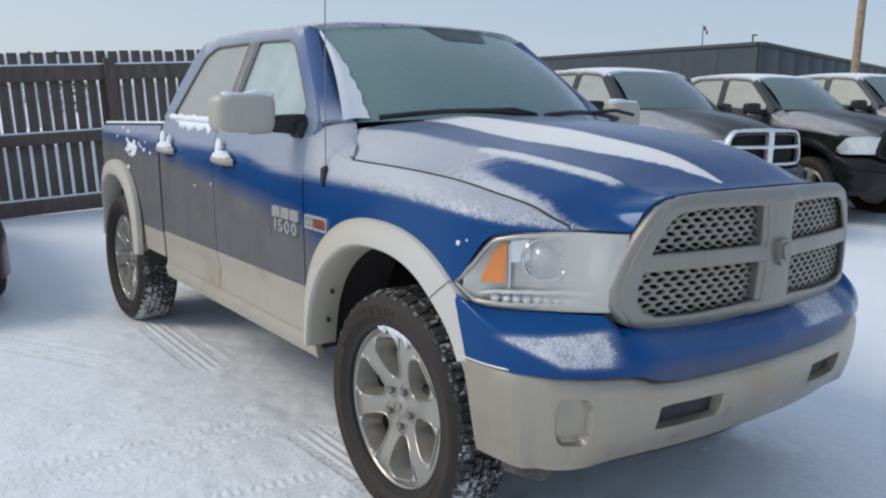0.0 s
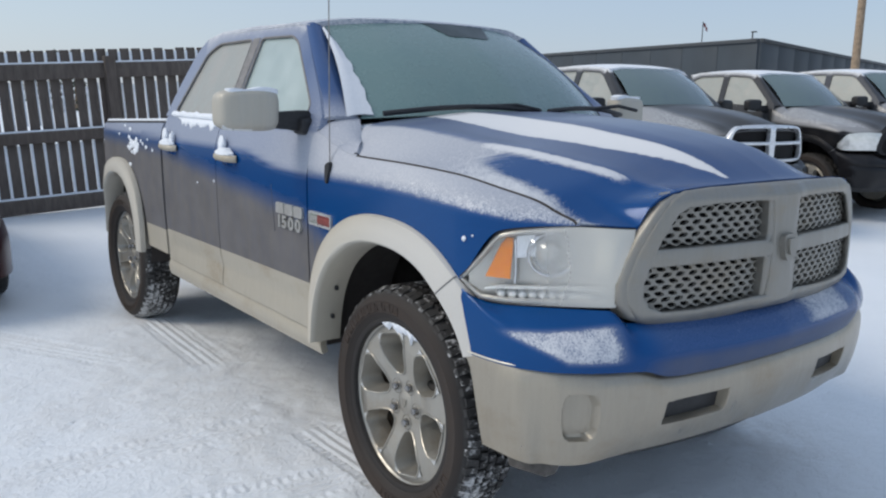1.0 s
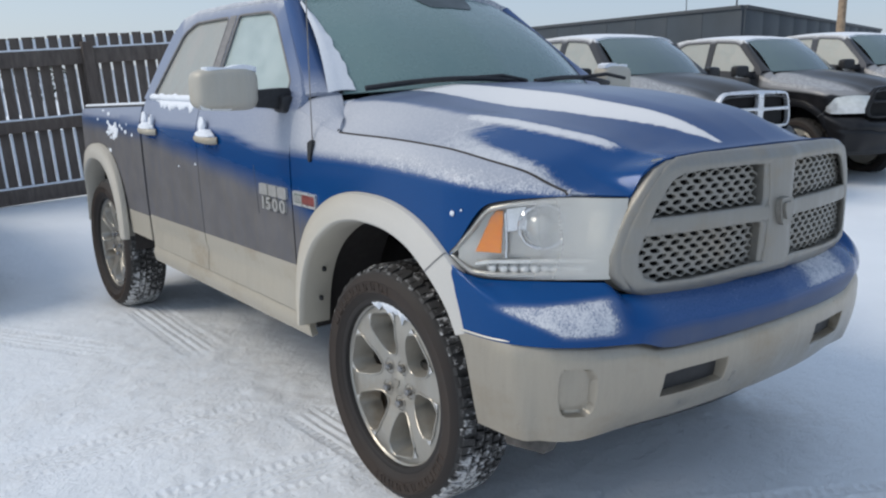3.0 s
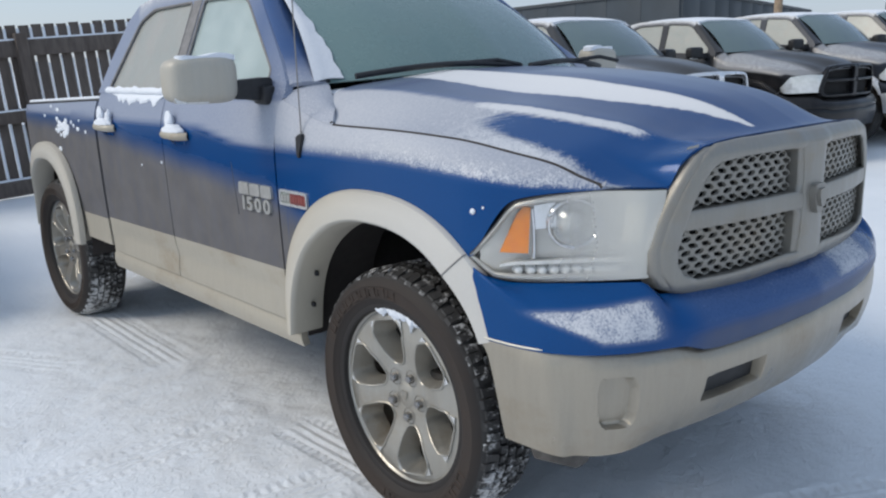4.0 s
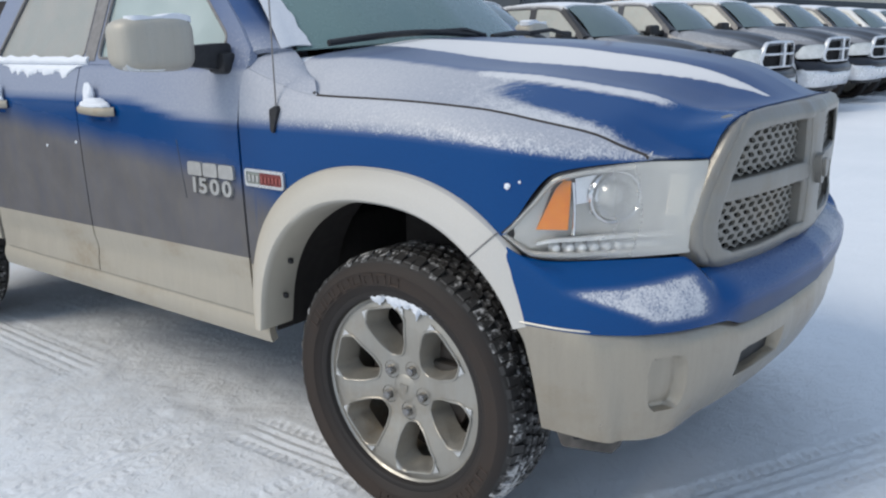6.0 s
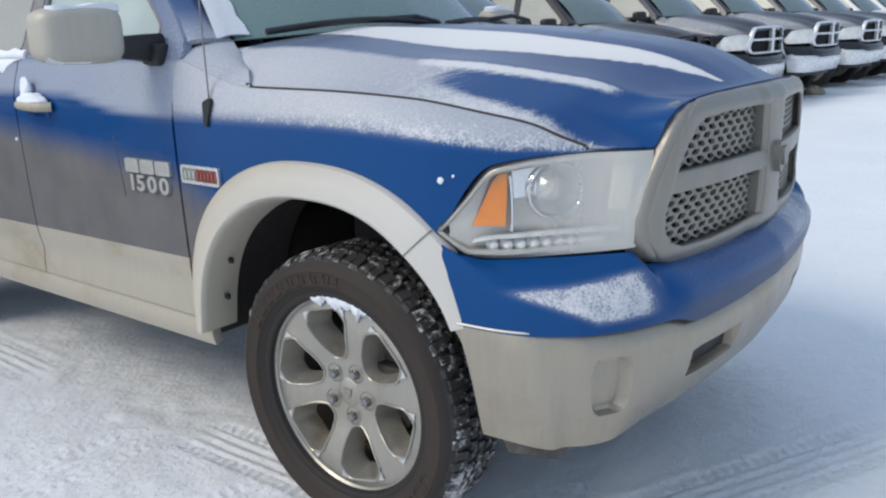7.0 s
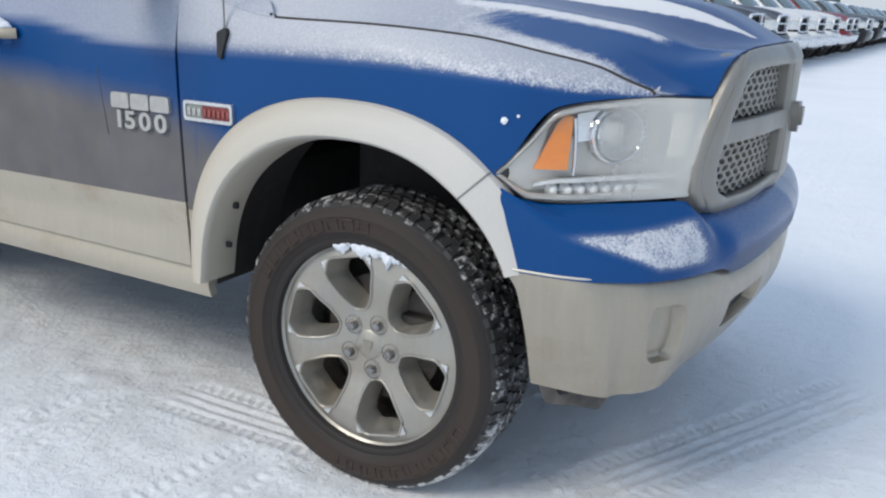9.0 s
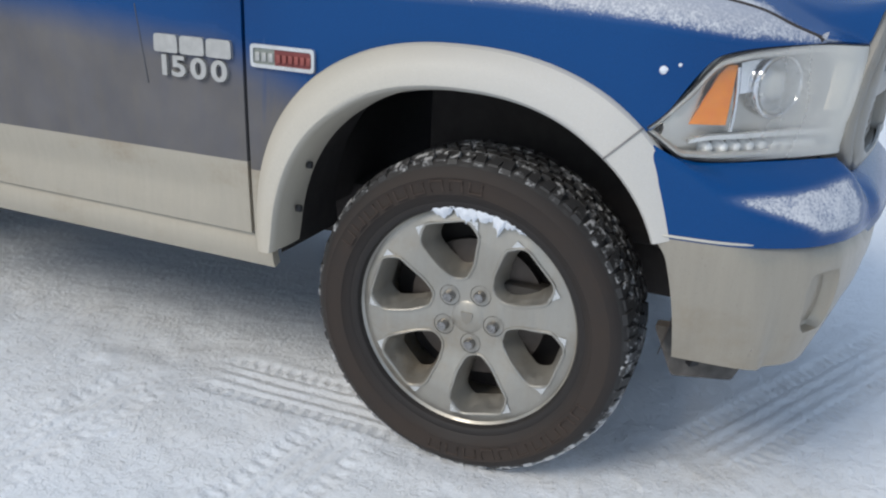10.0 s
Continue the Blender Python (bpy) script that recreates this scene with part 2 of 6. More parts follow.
def frosted_glass(name, colour, cover, rough=0.35, through_tint=(0.35, 0.5, 0.48)):
    """A window pane under a skin of frost: part clear glass, part white scatter."""
    n = Nodes(name)
    a, b = n.noise(7, 5, 0.65), n.noise(90, 4, 0.7)
    f = n.math("ADD", n.math("MULTIPLY", n.math("SUBTRACT", a, 0.5), 0.6), n.math("MULTIPLY", n.math("SUBTRACT", b, 0.5), 0.16))
    f = n.math("ADD", f, cover, True)
    n.set(Base_Color=n.mix(f, through_tint, colour), Roughness=n.mixf(f, 0.05, rough), Transmission_Weight=n.math("SUBTRACT", 1.0, f, True), IOR=1.45, Coat_Weight=0.4, Coat_Roughness=0.12)
    n.bump(b, 0.05, 0.002)
    return n.mat


BLUE = car_paint("blue_paint", (0.0004, 0.056, 0.205), 0.10, 0.24)
BEIGE = dusty_trim("champagne_paint", (0.47, 0.43, 0.355))
BUMPER = dusty_trim("champagne_bumper", (0.41, 0.362, 0.292), 0.24, 0.93, 0.34, 0.05, 0.52)
# paler copy of the bumper finish, for the highlight on its top edge
BUMPER_GLEAM = dusty_trim("champagne_gleam", (0.62, 0.60, 0.55), 0.25, 0.5, 0.05, 0.10, 0.60)
SILVER = dusty_trim("champagne_grille", (0.29, 0.28, 0.258), 0.28, 0.78, 0.46, 0.12, 0.62)
MIRROR = dusty_trim("champagne_mirror", (0.46, 0.445, 0.40), 0.35, 0.45, 0.12, 0.30, 0.9)
HONEY = dusty_trim("champagne_mesh", (0.26, 0.255, 0.24), 0.35, 0.4, 0.48, 0.35, 0.85)
FLARE = car_paint("champagne_flare", (0.64, 0.595, 0.51), 0.3, 0.4, (0.41, 0.365, 0.285))
BLACK = plain("black_plastic", (0.018, 0.018, 0.02), 0.55, 0, 0.3, 60, 0.1)
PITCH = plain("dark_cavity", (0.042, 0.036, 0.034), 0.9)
# near-black standing in for shade in gaps, lug pockets and behind the grille
HOLLOW_SHADE = plain("hollow_shade", (0.010, 0.009, 0.009), 0.9)
VALANCE = plain("grey_plastic", (0.085, 0.078, 0.072), 0.75, 0, 0.3, 30, 0.1)
RUBBER = plain("tyre_rubber", (0.030, 0.028, 0.027), 0.75, 0, 0.3, 40, 0.15)


def sidewall():
    n = Nodes("dusty_sidewall")
    flat = n.nt.nodes.new("ShaderNodeVectorMath")
    flat.operation = "MULTIPLY"
    flat.inputs[1].default_value = (1, 0, 1)
    n.nt.links.new(n.tc.outputs["Object"], flat.inputs[0])
    size = n.nt.nodes.new("ShaderNodeVectorMath")
    size.operation = "LENGTH"
    n.nt.links.new(flat.outputs[0], size.inputs[0])
    r, a, b = size.outputs["Value"], n.noise(9, 5, 0.65), n.noise(70, 4, 0.7)
    band = n.math("MULTIPLY", n.range(r, 0.335, 0.375), n.range(r, 0.45, 0.405))
    f = n.math("MULTIPLY", n.math("ADD", n.math("MULTIPLY", band, 0.8), 0.15), n.range(a, 0.3, 0.7, 0.55, 1.2), True)
    n.set(Base_Color=n.mix(f, (0.012, 0.010, 0.0095), (0.040, 0.029, 0.023)), Roughness=n.mixf(f, 0.6, 0.9))
    n.bump(n.math("ADD", b, n.math("MULTIPLY", n.math("SINE", n.math("MULTIPLY", r, 900.0)), 0.15)), 0.12, 0.003)
    return n.mat


SIDEWALL = sidewall()
ALLOY = dusty_trim("dusty_alloy", (0.43, 0.415, 0.38), 0.20, 0.90, 0.40, 0.10, 0.60)
NUT = plain("dull_nut", (0.30, 0.29, 0.28), 0.28, 0.9, 0.25, 60)
CHROME = plain("chrome", (0.75, 0.76, 0.78), 0.12, 1.0, 0.05, 12)
SNOW = snow_stuff("packed_snow")
GLASS_WS = frosted_glass("frosted_windscreen", (0.13, 0.21, 0.21), 0.90, 0.30)
GLASS_FRONT = frosted_glass("frosted_side_glass", (0.46, 0.53, 0.51), 0.84, 0.5)
GLASS_REAR = frosted_glass("dusty_side_glass", (0.36, 0.35, 0.32), 0.92, 0.7)


# ---- the pickup: its lines, lengthwise from the front axle; w is the distance from its middle plane ----
crease_z = pch([-4.5, -2.1, -1.35, -1.14, -0.95, -0.6, 0, 0.4, 0.62, 0.78], [1.29, 1.29, 1.295, 1.265, 1.24, 1.235, 1.238, 1.222, 1.198, 1.19])
side_w = pch([-4.19, -4.14, -4.05, -3.92, -0.6, 0.2, 0.40, 0.45, 0.57, 0.67, 0.775, 0.85, 0.89], [0.86, 0.905, 0.95, 0.99, 1.0, 1.012, 1.008, 1.0, 0.95, 0.88, 0.79, 0.70, 0.60])
lamp_x = pch([0.58, 0.64, 0.70, 0.79, 0.88, 0.95, 1.0, 1.02], [0.90, 0.875, 0.85, 0.775, 0.67, 0.57, 0.45, 0.30])
seam_z = pch([-0.66, -0.305, 0, 0.3, 0.5, 0.63, 0.70, 0.775], [1.44, 1.356, 1.35, 1.332, 1.298, 1.27, 1.24, 1.213])
hood_z = pch([-0.45, -0.3, 0, 0.3, 0.6, 0.8, 0.9, 0.96], [1.535, 1.532, 1.522, 1.502, 1.462, 1.418, 1.382, 1.335])
hood_rise_back = pch([0, 0.3, 0.5, 0.66, 0.78, 0.86, 0.93, 1.0], [1, 0.97, 0.86, 0.76, 0.65, 0.48, 0.24, 0])
hood_rise = pch([0, 0.18, 0.27, 0.36, 0.45, 0.56, 0.67, 0.70, 0.85, 1.0], [1, 0.985, 0.93, 0.78, 0.64, 0.54, 0.485, 0.43, 0.20, 0])
hood_back = pch([0, 0.6, 0.8, 0.88, 0.95, 1.0], [-0.355, -0.465, -0.535, -0.515, -0.435, -0.305])
hood_front = pch([0, 0.5, 0.75, 0.82, 1.0], [0.955, 0.925, 0.895, 0.87, 0.77])
hood_lip = pch([0, 0.5, 0.70, 0.765, 0.82, 1.0], [1.335, 1.325, 1.305, 1.275, 1.205, 1.213])
bumper_x = pch([0, 0.28, 0.55, 0.79, 0.90, 0.96, 1.0, 1.012], [1.03, 1.010, 0.97, 0.905, 0.83, 0.74, 0.62, 0.48])
BELT = 1.445


def seam_w(x):
    return 0.96 - 0.17 * np.clip((np.asarray(x, float) + 0.3) / 1.075, 0, 1.2) ** 2.2


def hood_r(x, r):
    """The place across the hood, counted so that its outer crease stays at 0.68."""
    edge = np.interp(x, [-0.45, 0.0, 0.4, 0.85], [0.80, 0.70, 0.665, 0.60])
    return np.where(r < edge, r * 0.68 / edge, 0.68 + (r - edge) * 0.32 / (1 - edge))


def grille_x(w):
    return 0.985 - 0.2 * w * w


def cab_w(z):
    return 0.955 - (z - BELT) * 0.50


def body_w(x, z):
    """Half-width of doors, fender and box side at a height."""
    zc, w0 = crease_z(x), side_w(x)
    low = w0 - 0.022 * np.clip((zc - z) / 0.7, 0, 1) ** 2 - 0.011 * np.exp(-((z - 0.665) / 0.045) ** 2) * sstep(-0.70, -0.85, x) * sstep(-2.60, -2.45, x)
    top = w0 - 0.045 * np.clip((z - zc) / (BELT - zc), 0, 1.2) ** 1.25
    return np.where(z > zc, top, low)


def arch_z(x, x0, a=0.52, b=0.47, mid=0.60):
    k = np.clip(1 - np.abs((np.asarray(x, float) - x0) / a) ** 2.3, 0, None) ** (1 / 2.3)
    return np.where(np.abs(np.asarray(x, float) - x0) < a, mid + b * k, 0.50)


def clean(x, w, z):
    return {"dust": 0 * x, "haze": 0 * x, "frost": 0 * x}


def weather(x, w, z):
    """Where road dust, thin frost and blown snow lie on the blue truck."""
    y_left = -np.asarray(w)
    x, w, z = np.asarray(x), np.abs(np.asarray(w)), np.asarray(z)
    zc = crease_z(x)
    side = sstep(0.80, 0.93, w)
    edge = np.interp(x, [-4.5, -2.6, -1.6, -0.75, -0.5, -0.2], [1.30, 1.26, 1.16, 1.09, 1.00, 0.80])
    dust = sstep(edge + 0.07, edge - 0.10, z) * 0.97 * side * sstep(-0.12, -0.40, x)
    over = z - zc
    door_haze = sstep(0.0, 0.035, over) * np.interp(x, [-2.6, -1.2, -0.7], [0.48, 0.50, 0.60]) * (x < -0.66)
    fender = sstep(-0.004, 0.026, over) * (x > -0.66) * (x < 0.78) * (z < 1.5)
    top = (w < seam_w(x) - 0.002) & (x > -0.56) & (z < 1.56) & (x < 0.97) & (z > 1.2)
    wob = 0.004 * np.sin(37 * x + 3) + 0.004 * np.sin(91 * x + 40 * w) + 0.005 * np.sin(173 * x + 90 * w) + 0.004 * np.sin(311 * x - 60 * w)
    r = hood_r(x, w / seam_w(x)) + 0.5 * wob * sstep(0.3, 0.8, w / seam_w(x))
    frost = np.where(fender > 0, fender * (0.14 + sstep(0.11, 0.02, over) * np.interp(x, [-0.66, -0.3, 0.2, 0.5, 0.75], [0.14, 0.24, 0.36, 0.42, 0.40])), 0.0)
    haze = door_haze + fender * sstep(0.0, 0.055, over) * np.interp(x, [-0.66, 0.1, 0.7], [0.74, 0.86, 0.66])
    # hood: the flank, the clean window in it, the ridge, and the drift along the power dome
    flank = sstep(0.645, 0.70, r) * np.interp(x, [-0.45, 0.0, 0.30, 0.45, 0.75], [0.14, 0.24, 0.52, 0.66, 0.60])
    bare = sstep(0.17, 0.47, x + 3.5 * wob) * sstep(0.700, 0.765, r) * sstep(0.950, 0.840, r - 0.05 * sstep(0.45, 0.75, x) + 0.5 * sstep(0.45, 0.15, x) * (r - 0.745))
    ridge = sstep(0.645, 0.680, r) * sstep(0.765, 0.690, r) * sstep(0.80, 0.64, x)
    flank = flank * (1 - sstep(0.60, 0.78, x) * sstep(0.78, 0.73, r))
    flank_all = np.maximum(flank * (1 - 0.95 * bare), 0.78 * ridge * sstep(0.0, 0.2, x))
    drift_mid = np.interp(x, [-0.4, 0.0, 0.4, 0.88], [0.36, 0.37, 0.37, 0.325])
    drift_half = np.interp(x, [-0.42, -0.2, 0.2, 0.6, 0.88, 0.9], [0.085, 0.088, 0.085, 0.05, 0.004, 0.0])
    drift = sstep(drift_half + np.where(r > drift_mid, 0.030, 0.012), drift_half - 0.012, np.abs(r - drift_mid - 0.45 * wob * (r > drift_mid))) * (x < 0.9)
    film = sstep(0.645, 0.70, r) * np.interp(x, [-0.45, -0.1, 0.3, 0.7], [0.84, 0.84, 0.68, 0.55]) * (1 - sstep(0.55, 0.75, x) * sstep(0.78, 0.73, r))
    hood_frost = np.maximum(flank_all, 1.6 * drift)
    hood_haze = np.maximum(np.interp(x, [-0.4, 0.2, 0.7], [0.19, 0.17, 0.07]) * (1 - sstep(0.64, 0.70, r)), np.maximum(film * (1 - 0.97 * sstep(0.0, 0.5, bare)), 0.95 * drift))
    hood_haze = hood_haze * np.interp(x, [0.4, 0.80, 0.95], [1.0, 0.6, 0.35])
    frost = np.where(top, hood_frost, frost)
    haze = np.where(top, hood_haze, haze)
    dust = np.where(top, 0.26 * (1 - sstep(0.64, 0.70, r)), dust)
    # greenhouse and roof
    cab = (z > BELT - 0.01) & (x < -0.57)
    roof = (z > 1.90) & (x < -0.9)
    frost = np.where(cab, 0.10 + 0.30 * sstep(-0.9, -0.6, x), frost)
    haze = np.where(cab, np.interp(x, [-2.6, -1.3, -1.0, -0.7], [0.42, 0.36, 0.16, 0.35]), haze)
    dust = np.where(cab, 0.10, dust)
    frost = np.where(roof, 0.55, frost)
    haze = np.where(roof, np.interp(x, [-2.4, -1.3, -1.0], [0.8, 0.6, 0.25]), haze)
    # front apron: a speckled patch below the lamp, and the shelf below the grille
    front = (z < 0.96) & (x > 0.4)
    # a leaf-shaped patch, pointed towards the flare
    u = np.clip((1.0 - w) / 0.27, 0, 1)
    upper, lower = 0.868 + 0.036 * u, 0.862 - 0.075 * np.clip(u / 0.42, 0, 1)
    patch = sstep(upper + 0.008, upper - 0.012, z) * sstep(lower - 0.010, lower + 0.014, z) * sstep(1.0, 0.97, w) * sstep(0.69, 0.76, w)
    shelf = sstep(0.66, 0.56, w) * sstep(0.79, 0.82, z)
    frost = np.where(front, np.maximum(0.60 * patch, (0.20 + 0.4 * sstep(0.1, 0.25, y_left) * sstep(0.55, 0.45, y_left)) * shelf), frost)
    haze = np.where(front, np.maximum(0.24 * patch, 0.06 * shelf), haze)
    dust = np.where(front, 0.50 * sstep(0.815, 0.775, z) * sstep(0.70, 0.55, w), dust)
    return {"dust": dust, "haze": haze, "frost": frost}


def flare_weather(x, w, z):
    """Flares: salt behind, wind-packed frost on the front half."""
    x = np.asarray(x)
    ahead = sstep(-0.45, 0.30, x)
    lip = sstep(1.042, 1.026, np.abs(np.asarray(w))) * sstep(0.42, 0.0, x)
    low = sstep(0.85, 0.60, np.asarray(z)) * sstep(0.2, -0.3, x)
    return {"dust": 0.20 + 0.70 * np.maximum(0.85 * lip, 0.35 * low), "haze": np.where(x > -1, 0.05 + 0.40 * ahead, 0.2), "frost": np.where(x > -1, 0.0 + 0.20 * ahead, 0.12)}


def mirrored(P, s):
    Q = np.array(P, float)
    Q[..., 1] *= s
    return Q


def superarc(x0, a, b, mid, n, t0, t1):
    """Points of a wheel arch, from behind the wheel over it to its front."""
    t = np.linspace(t0, t1, n)
    c, s = np.cos(t), np.sin(t)
    e = 2 / 2.3
    return x0 + a * np.sign(c) * np.abs(c) ** e, mid + b * np.sign(s) * np.abs(s) ** e


def wheel(parent, at, side, hero, name="wheel"):
    """A tyre on a six-spoke alloy; side -1 faces -y."""
    w = new(name)
    w.parent = parent
    w.matrix_basis = pose(*at, 0, 0, 0 if side < 0 else 180)
    R, n = 0.468, (96 if hero else 40)
    prof = [(0.318, -0.045), (0.324, -0.060), (0.335, -0.066), (0.343, -0.065), (0.346, -0.068), (0.350, -0.070), (0.362, -0.078), (0.366, -0.0825), (0.372, -0.0825), (0.386, -0.086), (0.408, -0.085), (0.412, -0.0875), (0.418, -0.085), (0.438, -0.068), (0.452, -0.052), (0.456, 0.0), (0.456, 0.14), (0.442, 0.175), (0.38, 0.19), (0.32, 0.17)]
    tyre = link_mesh("tyre", *revolve(prof, n), [SIDEWALL, RUBBER], w, "black rubber tyre with a dusty brown sidewall", mat_of=lambda c: 1 if math.hypot(c[0], c[2]) > 0.443 else 0)
    blocks, faces = [], []
    count = 78 if hero else 30
    rows = ((-0.060, -0.012, 0.0), (-0.006, 0.026, 0.5), (0.034, 0.066, 0.0), (0.074, 0.106, 0.5), (0.114, 0.150, 0.0)) if hero else ((-0.03, 0.03, 0.0), (0.08, 0.08, 0.5))
    rng = random.Random(3)
    for q, (y0, y1, ph) in enumerate(rows):
        for k in range(count):
            a = 2 * math.pi * (k + ph) / count
            half = math.pi / count * rng.uniform(0.78, 0.90)
            sk = 0.35 * half * (1 if k % 2 else -1)
            ya, yb = (y0 + 0.001 - 0.005 * (k % 2), -0.012 if hero else 0.006) if q == 0 else (y0 - 0.002, y0 + (0.033 if hero else 0.044))
            top = R - (0.008 if q == 0 else 0.0)
            base = len(blocks)
            for (aa, yy, rr) in ((a - half, ya, 0.442 if q == 0 else 0.452), (a + half, ya, 0.442 if q == 0 else 0.452), (a + half + sk, yb, 0.452), (a - half + sk, yb, 0.452),
                                 (a - half * 0.86, ya + (0.006 if q == 0 else 0.003), top - (0.006 if q == 0 else 0)), (a + half * 0.86, ya + (0.006 if q == 0 else 0.003), top - (0.006 if q == 0 else 0)),
                                 (a + half * 0.86 + sk, yb - 0.003, R), (a - half * 0.86 + sk, yb - 0.003, R)):
                blocks.append((rr * math.cos(aa), yy, rr * math.sin(aa)))
            faces += [tuple(base + i for i in f) for f in ((0, 1, 5, 4), (1, 2, 6, 5), (2, 3, 7, 6), (3, 0, 4, 7), (4, 5, 6, 7))]
    tread = link_mesh("tread", blocks, faces, TREAD if hero else RUBBER, tyre, "chunky all-terrain tread packed with snow", smooth=False)
    tread["kind"] = "stuff"
    if hero:
        # raised sidewall marks, two arcs of plain bent bars
        rng = random.Random(5)
        for mid, m in ((112, 9), (292, 10)):
            for k in range(m):
                a0 = mid + (m / 2 - k) * 8.0
                r0, r1 = (0.376, 0.404)
                path = ((0, r0), (0, r1), (5.0, r1), (5.0, r0)) if rng.random() < 0.5 else ((0, r1), (0, r0), (5.0, r0), (5.0, r1))
                tube("sidewall_mark", [(r * math.cos(radians(a0 + d)), -0.0865, r * math.sin(radians(a0 + d))) for d, r in path], 0.0030, MARK, tyre, n=4)
    barrel = [(0.324, -0.050), (0.332, -0.058), (0.335, -0.050), (0.312, -0.036), (0.303, -0.018), (0.296, 0.06), (0.290, 0.17), (0.05, 0.175)]
    rim = link_mesh("rim", *revolve(barrel, n), ALLOY, w, "dusty silver six-spoke alloy wheel")
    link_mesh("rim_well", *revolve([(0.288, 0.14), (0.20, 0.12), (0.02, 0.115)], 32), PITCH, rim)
    if hero:
        link_mesh("brake_disc", *revolve([(0.205, 0.075), (0.205, 0.06), (0.11, 0.058), (0.02, 0.05)], 40), plain("brake_steel", (0.10, 0.085, 0.075), 0.5, 0.8), rim, "rusty steel brake disc")
        part("caliper", box_bm((0.16, 0.07, 0.09), (0.13, 0.06, 0.06), 0.015), plain("cast_iron", (0.05, 0.045, 0.04), 0.7, 0.4), rim)
    # face plate with six openings
    outer = [(0.314 * math.cos(t), 0.314 * math.sin(t)) for t in np.linspace(0, 2 * math.pi, 73)[:-1]]
    holes = []
    for k in range(6):
        a = radians(44 + 60 * k)
        pts = []
        for rr, da in ((0.118, -11), (0.165, -18.5), (0.250, -20), (0.287, -12.5), (0.287, 12.5), (0.250, 20), (0.165, 18.5), (0.118, 11)):
            pts.append((rr * math.cos(a + radians(da)), rr * math.sin(a + radians(da))))
        holes.append(rounded(pts, 0.016, 3))

    mids = [(0.205 * math.cos(radians(44 + 60 * k)), 0.205 * math.sin(radians(44 + 60 * k))) for k in range(6)]

    def place(u, v, d):
        """Concave face; the openings taper towards the back, so that their walls show."""
        r = math.hypot(u, v)
        dish = -0.012 - 0.034 * float(sstep(0.07, 0.25, r)) + 0.010 * float(sstep(0.288, 0.314, r))
        if d > 0 and 0.10 < r < 0.30:
            m = min(mids, key=lambda p: (p[0] - u) ** 2 + (p[1] - v) ** 2)
            u, v = u + 0.24 * (m[0] - u), v + 0.24 * (m[1] - v)
        return (u, dish + d, v)
    part("spokes", outline_bm(refine(outer, 0.03), [refine(h, 0.02) for h in holes], place, 0.085), ALLOY, rim, angle=50)
    if hero:
        for k in range(6):
            a = radians(44 + 60 * k)
            pts = [(rr * math.cos(a + radians(da)), rr * math.sin(a + radians(da))) for rr, da in ((0.114, -11), (0.163, -19.5), (0.253, -21), (0.291, -12.5), (0.291, 12.5), (0.253, 21), (0.163, 19.5), (0.114, 11))]
            ring = refine(rounded(pts, 0.016, 3), 0.02)
            tube("opening_edge", [place(p[0], p[1], -0.001) for p in ring + ring[:1]], 0.0042, ALLOY, rim, n=6)
        # bright triangles on the spoke ends, glints put on as pale plates
        for k in range(6):
            for sg in (-1, 1):
                a = radians(14 + 60 * k)
                tri = [(rr * math.cos(a + sg * radians(da)), rr * math.sin(a + sg * radians(da))) for rr, da in ((0.252, 10.5), (0.288, 17.5), (0.291, 11.5))]
                part("spoke_glint", outline_bm(tri if sg > 0 else tri[::-1], [], lambda u, v, d: place(u, v, -0.002 + 0 * d)[:1] + (place(u, v, 0)[1] - 0.0022 + d,) + place(u, v, 0)[2:], 0.002), CHROME_DULL, rim, smooth=False)
    cap = revolve([(0.050, 0.0), (0.050, -0.016), (0.042, -0.022), (0.0, -0.024)], 32)
    link_mesh("centre_cap", *cap, ALLOY, rim)
    part("cap_emblem", outline_bm([(-0.018, 0.016), (0.018, 0.016), (0.012, -0.010), (0, -0.02), (-0.012, -0.010)], [], lambda u, v, d: (u, -0.025 - d, v), 0.002), SILVER, rim)
    for k in range(5):
        a = radians(-8 + 72 * k)
        v, f = revolve([(0.019, 0.0), (0.019, -0.002), (0.0165, -0.003), (0.0165, -0.022), (0.0125, -0.028), (0.0, -0.029)], 6 if not hero else 12)
        link_mesh("lug_nut", [(x + 0.0785 * math.cos(a), y - 0.010, z + 0.0785 * math.sin(a)) for x, y, z in v], f, NUT, rim, "chrome lug nut")
        if hero:
            # near-black disc round each nut paints the shade of its pocket
            v, f = revolve([(0.030, -0.0175), (0.026, -0.0130), (0.0, -0.012)], 18)
            link_mesh("lug_pocket_shade", [(x + 0.0785 * math.cos(a), y - 0.0015, z + 0.0785 * math.sin(a)) for x, y, z in v], f, HOLLOW_SHADE, rim)
    return w


